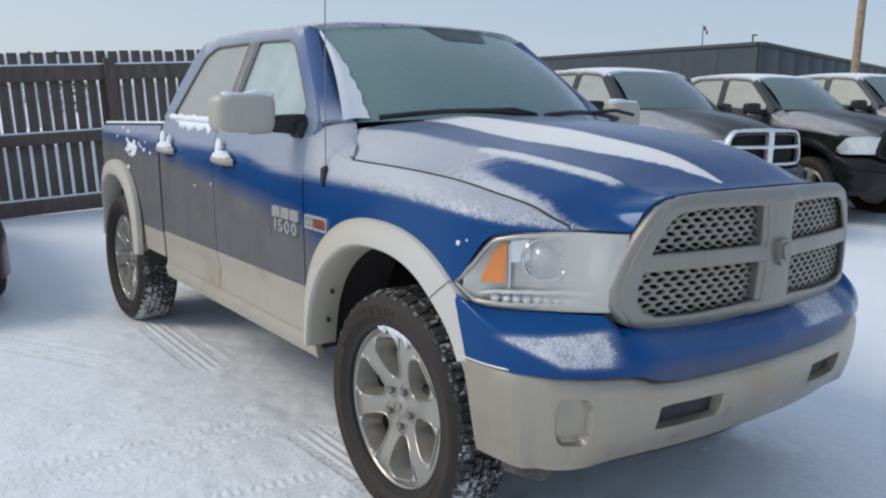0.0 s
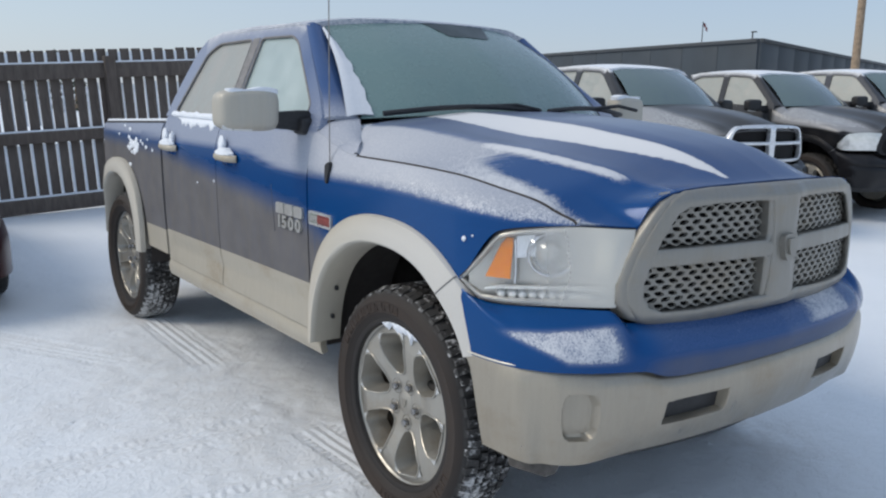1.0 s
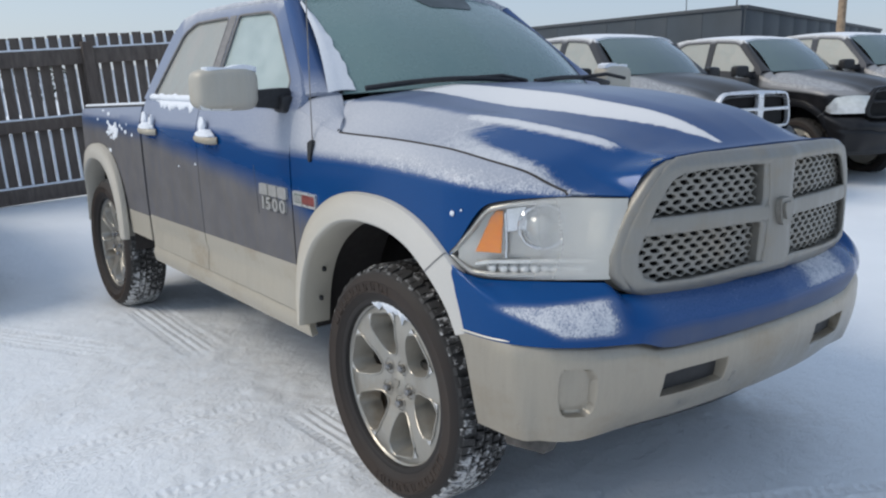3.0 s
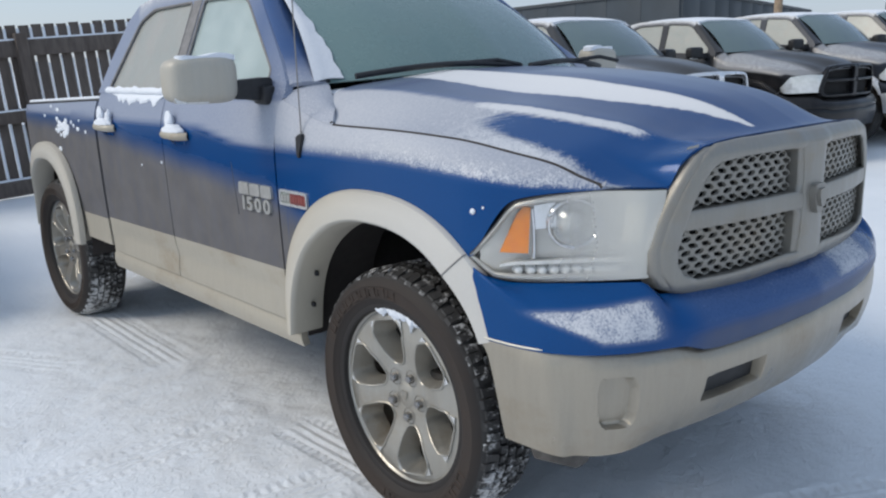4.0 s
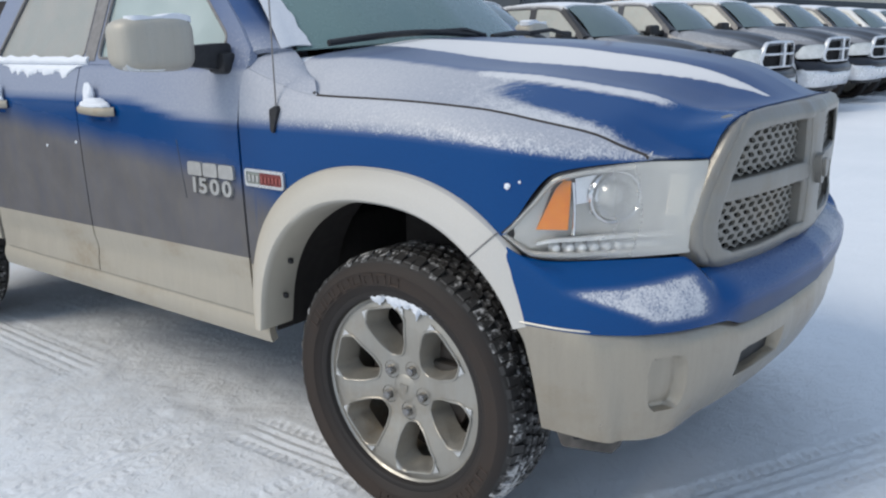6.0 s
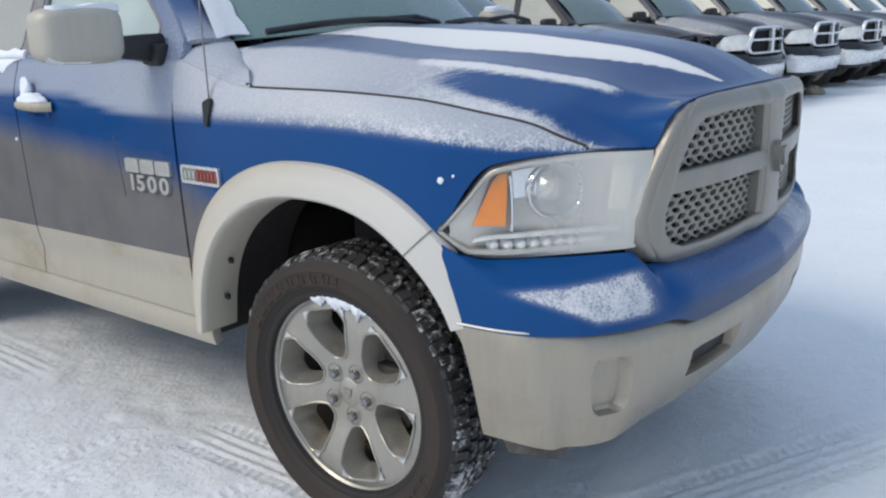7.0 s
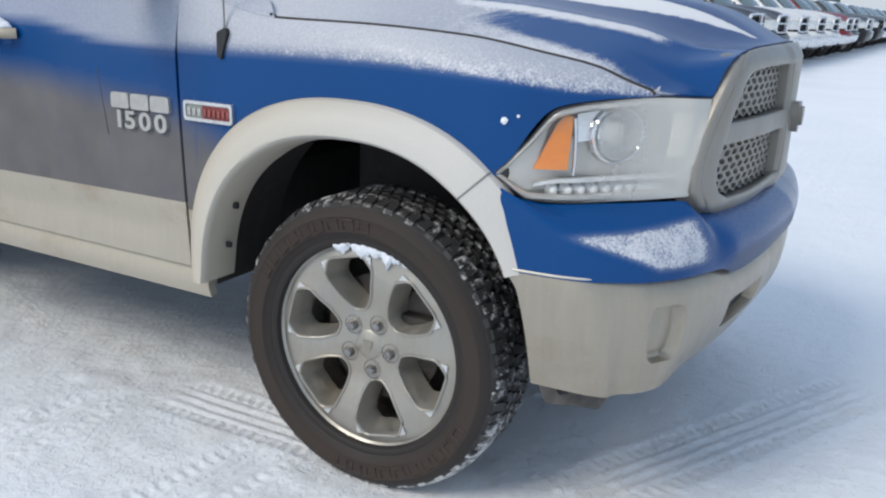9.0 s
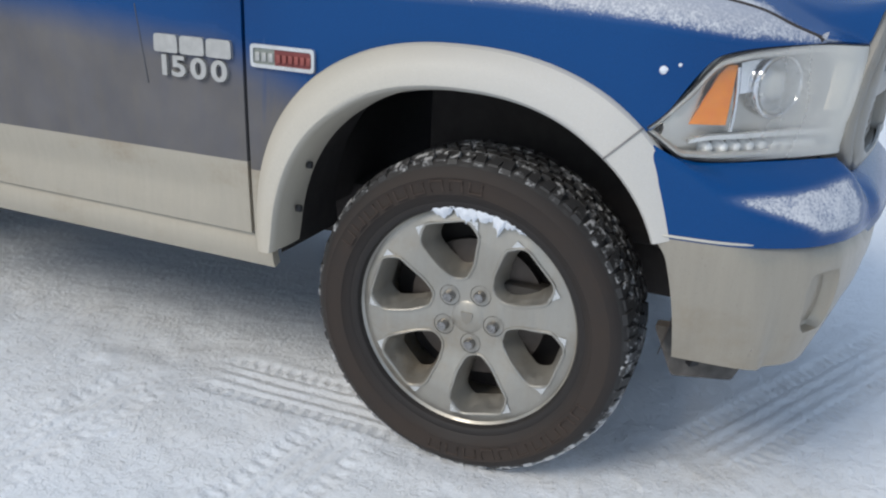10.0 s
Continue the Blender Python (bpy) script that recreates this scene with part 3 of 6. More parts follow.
def head_lamp(parent, s, hero):
    """A headlamp under a clear cover that wraps round the corner."""
    lamp = new("headlight")
    lamp.parent = parent
    lamp["label"] = "clouded headlight with amber side marker"
    zt = pch([0.645, 0.79, 0.88, 0.945, 0.985, 1.003], [1.197, 1.203, 1.193, 1.172, 1.075, 1.005])
    zb = pch([0.69, 0.83, 0.93, 0.978, 0.992, 1.003], [0.946, 0.943, 0.937, 0.943, 0.968, 0.998])

    def at(w, v, back):
        lo, hi = zb(max(w, 0.69)), zt(w)
        z = lo + (hi - lo) * v
        w = w + (0.05 * (1 - v) if w < 0.70 else 0.05 * (1 - v) * max(0, (0.80 - w) / 0.10))
        x, y = float(lamp_x(w)), w
        tx = float(lamp_x(w + 0.01) - lamp_x(w - 0.01))
        nx, ny = 0.02, -tx
        ln = math.hypot(nx, ny)
        return (x - back * nx / ln + 0.010 * math.sin(math.pi * v), s * (y - back * ny / ln), z)
    ws = list(np.linspace(0.645, 0.93, 18)) + list(np.linspace(0.94, 1.003, 12))
    vs = np.linspace(0, 1, 12)
    if hero:
        cover = panel("cover", [[at(w, v, 0.0) for v in vs] for w in ws], LAMP_COVER, lamp, "clear lens filmed with frost", depth=0.012, inner=(0.3, s * 0.5, 1.0))
        cover.visible_shadow = False
        # rim between lamp and panels
        ring = [at(w, 1, 0.004) for w in ws] + [at(w, 0, 0.004) for w in reversed(ws)]
        tube("gasket", ring + ring[:1], 0.004, BLACK, lamp, n=6)
        trim = [at(w, 0.955, 0.010) for w in ws] + [at(w, 0.05, 0.010) for w in reversed(ws)]
        tube("bezel", trim, 0.009, LAMP_BOWL, lamp, "pale inner bezel", n=8)
    # inside: bright bowl
    panel("reflector_bowl", [[at(w, v, 0.008 + 0.047 * min(1.0, (1.003 - w) / 0.07) if hero else 0.0) for v in np.linspace(0.03, 0.97, 8)] for w in ws[:-1]], LAMP_BOWL if hero else LAMP_FAR, lamp, "silver reflector housing", inner=(0.3, s * 0.5, 1.0))
    if hero:
        P = []
        for k in np.linspace(0, 1, 7):
            row = []
            for v in np.linspace(0, 1, 5):
                zz = 1.018 + 0.135 * k
                wl, wh = 0.978 - 0.030 * k, 0.935 - 0.004 * k
                if k > 0.9:
                    wl = wh + 0.012
                w = wl + (wh - wl) * v
                base = at(w, 0.5, 0.022 if hero else -0.002)
                row.append((base[0], base[1], zz))
            P.append(row)
        panel("side_marker", P, AMBER, lamp, "amber side marker lens", depth=0.006, inner=(0.3, s * 0.5, 1.0))
    if hero:
        # projector pod
        for w, zz, rr, mat, nm in ((0.855, 1.105, 0.050, LENS, "projector_lens"),):
            c = Vector(at(w, 0.5, 0.042))
            c.z = zz
            d = Vector((0.80, s * 0.60, 0)).normalized()
            prof = [(0.0, -rr * 0.50), (rr * 0.5, -rr * 0.42), (rr * 0.82, -rr * 0.16), (rr * 0.95, 0.0), (rr * 1.15, 0.008), (rr * 1.25, -0.004), (rr * 1.28, 0.03)]
            v, f = revolve(prof, 32)
            q = Vector((0, -1, 0)).rotation_difference(d).to_matrix()
            ob = link_mesh(nm, [tuple(c + q @ Vector(p)) for p in v], f, [mat, CHROME_DULL], lamp, mat_of=(lambda cc, c=c, rr=rr: 1 if (Vector(cc) - c).length > rr * 1.02 else 0) if nm == "projector_lens" else None)
        # chrome shroud round the projector
        c = Vector(at(0.855, 0.5, 0.040))
        c.z = 1.105
        q = Vector((0, -1, 0)).rotation_difference(Vector((0.80, s * 0.60, 0)).normalized()).to_matrix()
        tube("shroud_ring", [tuple(c + q @ Vector((0.074 * math.cos(a), 0.0, 0.070 * math.sin(a)))) for a in np.linspace(0, 2 * math.pi, 41)], 0.0065, CHROME, lamp, n=8)
        tube("marker_edge", [at(0.925, v, 0.026) for v in np.linspace(0.27, 0.86, 6)], 0.005, CHROME, lamp, n=6)
        # bright cheek between the marker and the projector, and a pale baffle at the inner end
        panel("cheek", [[at(w, v, 0.020 + 0.012 * (0.925 - w) / 0.04) for v in np.linspace(0.62, 0.90, 5)] for w in np.linspace(0.885, 0.922, 5)], CHROME, lamp, "bright chrome cheek", depth=0.004, inner=(0.3, s * 0.5, 1.0))
        panel("baffle", [[at(w, v, 0.016) for v in np.linspace(0.42, 0.86, 5)] for w in np.linspace(0.690, 0.745, 5)], BAFFLE, lamp, "pale frosted baffle", depth=0.010, inner=(0.3, s * 0.5, 1.0))
        # ledge with the row of small running lamps
        panel("lower_ledge", [[at(w, v, b) for v, b in ((0.24, 0.045), (0.25, 0.012), (0.205, 0.010), (0.195, 0.045))] for w in np.linspace(0.70, 0.975, 20)], CHROME_DULL, lamp, inner=(0.3, s * 0.5, 1.0), depth=0.004)
        for k in range(11):
            w = 0.742 + 0.0208 * k
            c = Vector(at(w, 0.115, 0.036))
            v, f = revolve([(0.0, -0.018), (0.011, -0.015), (0.0175, -0.002), (0.0185, 0.012)], 8)
            q = Vector((0, -1, 0)).rotation_difference(Vector((0.75, s * 0.66, 0)).normalized()).to_matrix()
            link_mesh("running_lamp", [tuple(c + q @ Vector(p)) for p in v], f, LENS_CLEAR, lamp)
    return lamp


def hex_mesh(name, wl, wr, zl, zh, s, parent):
    """One grille insert: a honeycomb of flattened cells, cut to its opening."""
    bm = bmesh.new()
    cw, ch = 0.0535, 0.0255
    rows = int((zh - zl) / (ch * 0.80)) + 2
    for j in range(-1, rows):
        for i in range(-1, int((wr - wl) / cw) + 2):
            cx, cz = wl + (i + 0.5 * (j % 2)) * cw, zl + j * ch * 0.80
            out = [(cx + cw * 0.5 * a, cz + ch * 0.5 * b) for a, b in ((-1.0, 0.32), (-0.0, 1.28), (1.0, 0.32), (1.0, -0.32), (0.0, -1.28), (-1.0, -0.32))]
            sh = 1.0 if j % 2 else -1.0
            hole = [(cx + cw * 0.5 * a + sh * 0.008 * b, cz + ch * 0.5 * b) for a, b in ((-0.66, 0.14), (-0.38, 0.62), (0.42, 0.62), (0.64, 0.30), (0.66, -0.14), (0.38, -0.62), (-0.42, -0.62), (-0.64, -0.30))]
            if cx - cw * 0.3 < wl or cx + cw * 0.3 > wr or cz - ch * 0.3 < zl or cz + ch * 0.3 > zh:
                continue

            def put(p, d):
                u, v = min(max(p[0], wl - 0.004), wr + 0.004), min(max(p[1], zl - 0.004), zh + 0.004)
                return bm.verts.new((float(grille_x(abs(u))) - 0.026 - d, s * u, v))
            # the ring between the cell's edge and its opening, joined at matching corners
            o = [put(p, 0.0) for p in out]
            h = [put(p, 0.0) for p in (hole[0], hole[1], hole[2], hole[3], hole[4], hole[5], hole[6], hole[7])]
            b = [put(p, 0.011) for p in (hole[0], hole[1], hole[2], hole[3], hole[4], hole[5], hole[6], hole[7])]
            for q in ((o[0], o[1], h[1], h[0]), (o[1], o[2], h[2], h[1]), (o[2], h[3], h[2]), (o[2], o[3], h[4], h[3]), (o[3], o[4], h[5], h[4]), (o[4], o[5], h[6], h[5]), (o[5], h[7], h[6]), (o[5], o[0], h[0], h[7])):
                bm.faces.new(q)
            for k in range(8):
                bm.faces.new((h[k], h[(k + 1) % 8], b[(k + 1) % 8], b[k]))
    return part(name, bm, HONEY, parent, "champagne honeycomb insert", angle=30)


def grille(parent, hero, mat):
    g = new("grille")
    g.parent = parent
    g["label"] = "dusty champagne crosshair grille" if hero else "chrome crosshair grille"
    half = [(0, 1.328), (0.2, 1.326), (0.40, 1.318), (0.52, 1.306), (0.570, 1.283), (0.603, 1.245), (0.645, 1.18), (0.682, 1.10), (0.705, 1.02), (0.700, 0.96), (0.668, 0.912), (0.60, 0.884), (0.45, 0.876), (0.2, 0.880), (0, 0.882)]
    outer = half + [(-w, z) for w, z in reversed(half[1:-1])]
    up = rounded([(0.092, 1.276), (0.520, 1.266), (0.580, 1.225), (0.612, 1.132), (0.086, 1.132)], 0.025)
    lo = rounded([(0.092, 1.076), (0.628, 1.076), (0.646, 0.985), (0.606, 0.922), (0.100, 0.922)], 0.025)
    if not hero:
        up = rounded([(0.045, 1.290), (0.520, 1.280), (0.575, 1.240), (0.612, 1.128), (0.045, 1.128)], 0.03)
        lo = rounded([(0.045, 1.090), (0.625, 1.090), (0.655, 0.985), (0.610, 0.918), (0.045, 0.918)], 0.03)
    flip = lambda p: [(-a, b) for a, b in reversed(p)]

    def place(u, v, d):
        r = abs(u)
        puff = 0.020 * float(sstep(0.87, 0.93, v)) * float(sstep(1.335, 1.28, v))
        bar = 0.010 * float(sstep(0.13, 0.09, r))
        return (float(grille_x(r)) + puff + bar - 0.02 - d - 0.015 * float(sstep(0.60, 0.71, r)), u, v)
    ring = outline_bm(refine(outer, 0.035), [refine(h, 0.03) for h in (up, lo, flip(up), flip(lo))], place, 0.07)
    frame = part("surround", ring, mat, g, angle=55)
    bev = frame.modifiers.new("round", "BEVEL")
    bev.width, bev.segments, bev.limit_method, bev.angle_limit = 0.012, 3, "ANGLE", radians(50)
    if hero:
        # the rounded frame, the bars and the wide upright between the inserts
        def swell(path, half, lift, closed, nm):
            rows, m = [], len(path)
            for i, p in enumerate(path):
                a, c = np.array(path[i - 1 if closed else max(i - 1, 0)]), np.array(path[(i + 1) % m if closed else min(i + 1, m - 1)])
                t = (c - a) / (np.linalg.norm(c - a) + 1e-9)
                nrm = np.array((-t[1], t[0]))
                h = half(i / (m - 1)) if callable(half) else half
                row = []
                for q in np.linspace(-math.pi / 2, math.pi / 2, 11):
                    u, v = np.array(p) + nrm * h * math.sin(q)
                    x, y, z = place(u, v, 0)
                    row.append((x - 0.006 + lift * max(0.0, math.cos(q)) ** 0.42, y, z))
                rows.append(row)
            if closed:
                rows.append(rows[0])
            panel(nm, rows, mat, g, depth=0.003, inner=(0.5, 0, 1.1))
        mid = np.array((0.0, 1.10))
        ring_path = [tuple(np.array(p) + (mid - np.array(p)) * 0.032 / np.linalg.norm((mid - np.array(p)) * np.array((0.62, 1.0)))) for p in refine(outer, 0.03)]
        swell(ring_path, 0.027, 0.012, True, "frame_bead")
        for s in (-1, 1):
            swell([(s * u, 1.104) for u in np.linspace(0.060, 0.622, 14)], 0.029, 0.009, False, "cross_bar")
        swell([(0.0, v) for v in np.linspace(0.915, 1.285, 14)], lambda t: 0.084 - 0.016 * math.sin(math.pi * t), 0.014, False, "upright_bar")
    # near-black sheet behind the inserts, the shade inside put into its colour
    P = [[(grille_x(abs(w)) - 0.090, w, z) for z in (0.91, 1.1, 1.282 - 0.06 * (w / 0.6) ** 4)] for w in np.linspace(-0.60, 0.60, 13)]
    panel("shade_backing", P, HOLLOW_SHADE, g, inner=(0, 0, 1))
    for s in (-1, 1):
        for zl, zh, wr in ((1.130, 1.278, 0.612), (0.920, 1.078, 0.650)):
            if hero:
                hex_mesh("honeycomb", 0.088, wr, zl, zh, s, g)
    # emblem on the crossing, a plain shield with two curls
    if hero:
        shield = rounded([(-0.036, 0.046), (0.036, 0.046), (0.040, 0.005), (0.016, -0.050), (-0.016, -0.050), (-0.040, 0.005)], 0.016)
        e = part("emblem", outline_bm(shield, [], lambda u, v, d: (1.022 - d, u, 1.105 + v), 0.03), SILVER, g, "worn metal emblem")
        part("emblem_relief", outline_bm([(0.62 * a, 0.62 * b) for a, b in shield], [], lambda u, v, d: (1.032 - d + 0.05 * abs(u), u, 1.108 + v), 0.014), SILVER, e)
    return g


def front_bumper(parent, hero, mat):
    b = new("front_bumper")
    b.parent = parent
    b["label"] = "champagne bumper filmed with road salt" if hero else "steel front bumper"
    top = pch([0, 0.50, 0.56, 0.66, 0.85, 1.012], [0.742, 0.732, 0.736, 0.762, 0.768, 0.762])
    low = pch([0, 0.35, 0.70, 0.93, 1.012], [0.462, 0.454, 0.447, 0.446, 0.452])
    n = 150 if hero else 40
    ws = np.linspace(-1, 1, n)
    ws = np.sign(ws) * (1 - (1 - np.abs(ws)) ** 1.35) * 1.012
    if hero:
        dense = np.concatenate([np.linspace(0.265, 0.295, 9), np.linspace(0.535, 0.565, 9), np.linspace(0.785, 0.915, 40)])
        ws = np.unique(np.round(np.concatenate([ws, dense, -dense]), 4))
    vs = np.linspace(0, 1, 48 if hero else 8)
    P = []
    for w in ws:
        a = abs(w)
        row = []
        for v in vs:
            z = float(low(a) + (top(a) - low(a)) * v)
            x = float(bumper_x(a)) - 0.075 * (1 - v) ** 2.2 * float(sstep(1.0, 0.6, a)) + 0.012 * math.sin(math.pi * v) + (0.020 + 0.065 * (1 - v)) * float(sstep(0.93, 1.005, a))
            if hero:
                slot = float(sstep(0.275, 0.285, a) * sstep(0.555, 0.545, a)) if a > 0.2 else 0.0
                lim = 0.565 + 0.03 * (a - 0.30) * -1
                slot *= float(sstep(lim - 0.006, lim + 0.006, z) * sstep(lim + 0.080, lim + 0.068, z))
                ring = ((a - 0.850) / 0.047) ** 4 + ((z - 0.615) / 0.075) ** 4
                fog = float(sstep(1.22, 0.80, ring))
                x -= 0.050 * slot + 0.032 * fog
            x -= 0.030 * max(0.0, (v - 0.80) / 0.20) ** 2
            ww = w + (0.022 if w < 0 else -0.022) * (1 - v) ** 3 * float(sstep(0.7, 1.0, a))
            row.append((x, ww, z))
        P.append(row)
    skin = panel("bumper_skin", P, [BUMPER if hero else mat, BLACK], b, depth=0.03, inner=(0.2, 0, 0.6), mat_of=None)
    if hero:
        for s in (-1, 1):
            Q = [[(float(bumper_x(w)) - 0.036 - 0.012 * (1 - k), s * w, 0.563 - 0.03 * (w - 0.30) + 0.076 * k) for k in (0, 0.5, 1)] for w in np.linspace(0.283, 0.547, 12)]
            panel("tow_hook_slot", Q, BLACK, b, "dark tow-hook slot", depth=0.01, inner=(0.2, 0, 0.6))
        # highlight along the rolled top edge, painted as a thin pale bar
        for s in (-1, 1):
            edge = [(float(bumper_x(a)) - 0.022 + 0.020 * float(sstep(0.93, 1.005, a)), s * (a + 0.002), float(top(a)) + 0.001) for a in np.concatenate([np.linspace(0.40, 0.94, 40), np.linspace(0.945, 1.010, 24)])]
            tube("top_roll_gleam", edge, 0.0036, BUMPER_GLEAM, b, "rolled top edge of the bumper with its highlight painted on", n=8)
    # valance below
    Q = [[(float(bumper_x(abs(w))) - 0.15 - 0.04 * k, w * 0.93, 0.50 - 0.125 * k) for k in (0, 0.4, 0.8, 1)] for w in np.linspace(-0.93, 0.93, 24)]
    if hero:
        for s in (-1, 1):
            part("dam_end", outline_bm(rounded([(0.50, 0.47), (0.76, 0.47), (0.71, 0.345), (0.56, 0.338)], 0.01), [], lambda u, v, d: (u, s * (0.86 - 0.3 * max(0.0, u - 0.6) - d), v), 0.04), VALANCE, b, "grey plastic end of the air dam")
    panel("air_dam", Q, BLACK, b, "black plastic air dam", depth=0.02, inner=(0.2, 0, 0.5))
    return b


def apron(parent, paint, coats, hero):
    """The painted upper bumper between lamps and bumper, with the shelf below the grille."""
    zt = pch([0, 0.55, 0.66, 0.72, 0.85, 0.95, 0.985, 1.012], [0.895, 0.890, 0.895, 0.938, 0.936, 0.932, 0.945, 0.985])
    xt = pch([0, 0.55, 0.66, 0.72, 0.80, 0.88, 0.95, 1.0, 1.014], [0.955, 0.925, 0.88, 0.845, 0.765, 0.67, 0.565, 0.46, 0.415])
    zb = pch([0, 0.50, 0.56, 0.66, 0.85, 1.012], [0.730, 0.722, 0.726, 0.754, 0.762, 0.756])
    n = 150 if hero else 36
    ws = np.linspace(-1, 1, n)
    ws = np.sign(ws) * (1 - (1 - np.abs(ws)) ** 1.3) * 1.013
    P = []
    for w in ws:
        a = abs(w)
        ctr = float(sstep(0.70, 0.60, a))
        row = []
        for v in np.linspace(0, 1, 30 if hero else 8):
            # out along a shelf, then down a rounded face
            bx = float(bumper_x(a)) + 0.006
            p0 = np.array((float(xt(a)) - 0.02 * ctr, float(zt(a))))
            p1 = np.array((float(xt(a)) * 0.15 + bx * 0.85 + 0.01 + 0.035 * ctr, float(zt(a)) - 0.055 * (1 - ctr) - 0.045 * ctr))
            p2 = np.array((bx + 0.024 * ctr + 0.004, 0.5 * (float(zb(a)) + float(zt(a))) - 0.035))
            p3 = np.array((bx - 0.002, float(zb(a))))
            q = (1 - v) ** 3 * p0 + 3 * v * (1 - v) ** 2 * p1 + 3 * v * v * (1 - v) * p2 + v ** 3 * p3
            row.append((q[0], w, q[1]))
        P.append(row)
    return panel("front_apron", P, paint, parent, "painted apron with a patch of frost" if hero else "", depth=0.02, inner=(0.2, 0, 0.8), coats=coats)


def mirror(parent, s, paint, hero):
    m = new("door_mirror")
    m.parent = parent
    m["label"] = "champagne towing mirror filmed with salt, snow on top" if hero else "door mirror"
    P = []
    for a in np.sin(np.linspace(-math.pi / 2, math.pi / 2, 22)) * math.pi / 2:
        row = []
        for b in np.linspace(0, 2 * math.pi, 49):
            r = abs(math.cos(a)) ** 0.30
            cy, cz = math.copysign(abs(math.cos(b)) ** 0.40, math.cos(b)), math.copysign(abs(math.sin(b)) ** 0.40, math.sin(b))
            y, z = 1.205 + 0.135 * r * cy, 1.522 + (0.089 - 0.006 * (cy > 0) * cy) * r * cz
            row.append((-0.806 + 0.066 * math.copysign(abs(math.sin(a)) ** 0.75, math.sin(a)) - 0.03 * ((y - 1.07) / 0.27) ** 2, s * y, z))
        P.append(row)
    h = panel("housing", P, paint, m, depth=0.001, inner=(-0.806, s * 1.205, 1.522))
    part("mirror_glass", outline_bm(rounded([(1.10, 1.585), (1.27, 1.58), (1.31, 1.54), (1.31, 1.46), (1.10, 1.455)], 0.03), [], lambda u, v, d: (-0.872 - d, s * u, v), 0.004), CHROME, m)
    part("turn_signal", outline_bm(rounded([(1.19, 1.468), (1.325, 1.470), (1.322, 1.440), (1.20, 1.436)], 0.012), [], lambda u, v, d: (-0.752 - 0.040 * ((u - 1.07) / 0.27) ** 2 - d, s * u, v), 0.03), LAMP_FAR if not hero else CHROME_DULL, m, "clear turn signal lens")
    arm = outline_bm(rounded([(0.93, 1.525), (1.10, 1.515), (1.10, 1.445), (1.02, 1.440), (0.95, 1.425), (0.93, 1.40)], 0.02), [], lambda u, v, d: (-0.755 - d, s * u, v), 0.075)
    a = part("arm", arm, BLACK, m, "black plastic mirror arm")
    part("pivot", box_bm((0.10, 0.07, 0.075), (-0.775, s * 0.955, 1.455), 0.02), BLACK, m)
    if hero:
        top = outline_bm(refine(rounded([(1.075, -0.755), (1.30, -0.775), (1.30, -0.835), (1.075, -0.83)], 0.03), 0.02), [], lambda u, v, d: (v, s * u, 1.604 + 0.012 - d + 0.006 * math.sin(40 * u) - 0.02 * max(0, (u - 1.22) / 0.1) ** 2), 0.02)
        part("snow_cap", top, SNOW, m, "thin cap of snow", angle=70)
    return m


def snow_lump(name, at, size, seed, parent=None, label=""):
    """A rough lump of snow."""
    bm = bmesh.new()
    bmesh.ops.create_icosphere(bm, subdivisions=3, radius=1)
    for v in bm.verts:
        k = 1 + 0.35 * noise.noise(v.co * 1.7 + Vector((seed * 3.1, 0, 0))) + 0.12 * noise.noise(v.co * 5 + Vector((0, seed, 0)))
        v.co = Vector((v.co.x * size[0] * k + at[0], v.co.y * size[1] * k + at[1], v.co.z * size[2] * k + at[2]))
    return part(name, bm, SNOW, parent, label, angle=80)




def tread_material():
    """Rubber with snow caught in it."""
    n = Nodes("snowy_tread")
    a, b = n.noise(38, 5, 0.75), n.noise(9, 3)
    xyz = n.nt.nodes.new("ShaderNodeSeparateXYZ")
    n.nt.links.new(n.tc.outputs["Object"], xyz.inputs[0])
    packed = n.range(xyz.outputs["Z"], -0.10, -0.42, 0.0, 0.17)
    f = n.range(n.math("ADD", n.math("ADD", a, packed), n.math("MULTIPLY", n.math("SUBTRACT", b, 0.5), 0.6)), 0.535, 0.66)
    n.set(Base_Color=n.mix(f, (0.027, 0.026, 0.026), (0.50, 0.50, 0.50)), Roughness=n.mixf(f, 0.6, 0.9))
    n.bump(a, 0.3, 0.004)
    return n.mat


def lamp_cover():
    n = Nodes("lamp_cover")
    a, b = n.noise(6, 4, 0.6), n.noise(120, 3)
    split = n.nt.nodes.new("ShaderNodeSeparateXYZ")
    n.nt.links.new(n.tc.outputs["Object"], split.inputs[0])
    inner = n.range(n.math("ADD", n.math("ABSOLUTE", split.outputs[1]), n.math("MULTIPLY", n.math("SUBTRACT", a, 0.5), 0.10)), 0.92, 0.74, 0.0, 0.70)
    film = n.math("ADD", n.math("ADD", n.range(a, 0.35, 0.8, 0.0, 0.10), inner), n.math("MULTIPLY", n.math("SUBTRACT", b, 0.5), 0.08), True)
    n.set(Base_Color=n.mix(film, (0.96, 0.97, 0.97), (0.74, 0.70, 0.60)), Roughness=n.mixf(film, 0.03, 0.6),
          Transmission_Weight=n.math("SUBTRACT", 1.0, film, True), IOR=1.12, Coat_Weight=0.5, Coat_Roughness=0.05)
    return n.mat


def amber_material():
    n = Nodes("amber_plastic")
    n.set(Base_Color=n.mix(n.range(n.noise(60), 0.3, 0.7), (0.66, 0.17, 0.0), (0.74, 0.23, 0.0)), Roughness=0.3, Transmission_Weight=0.0, Coat_Weight=0.6)
    return n.mat


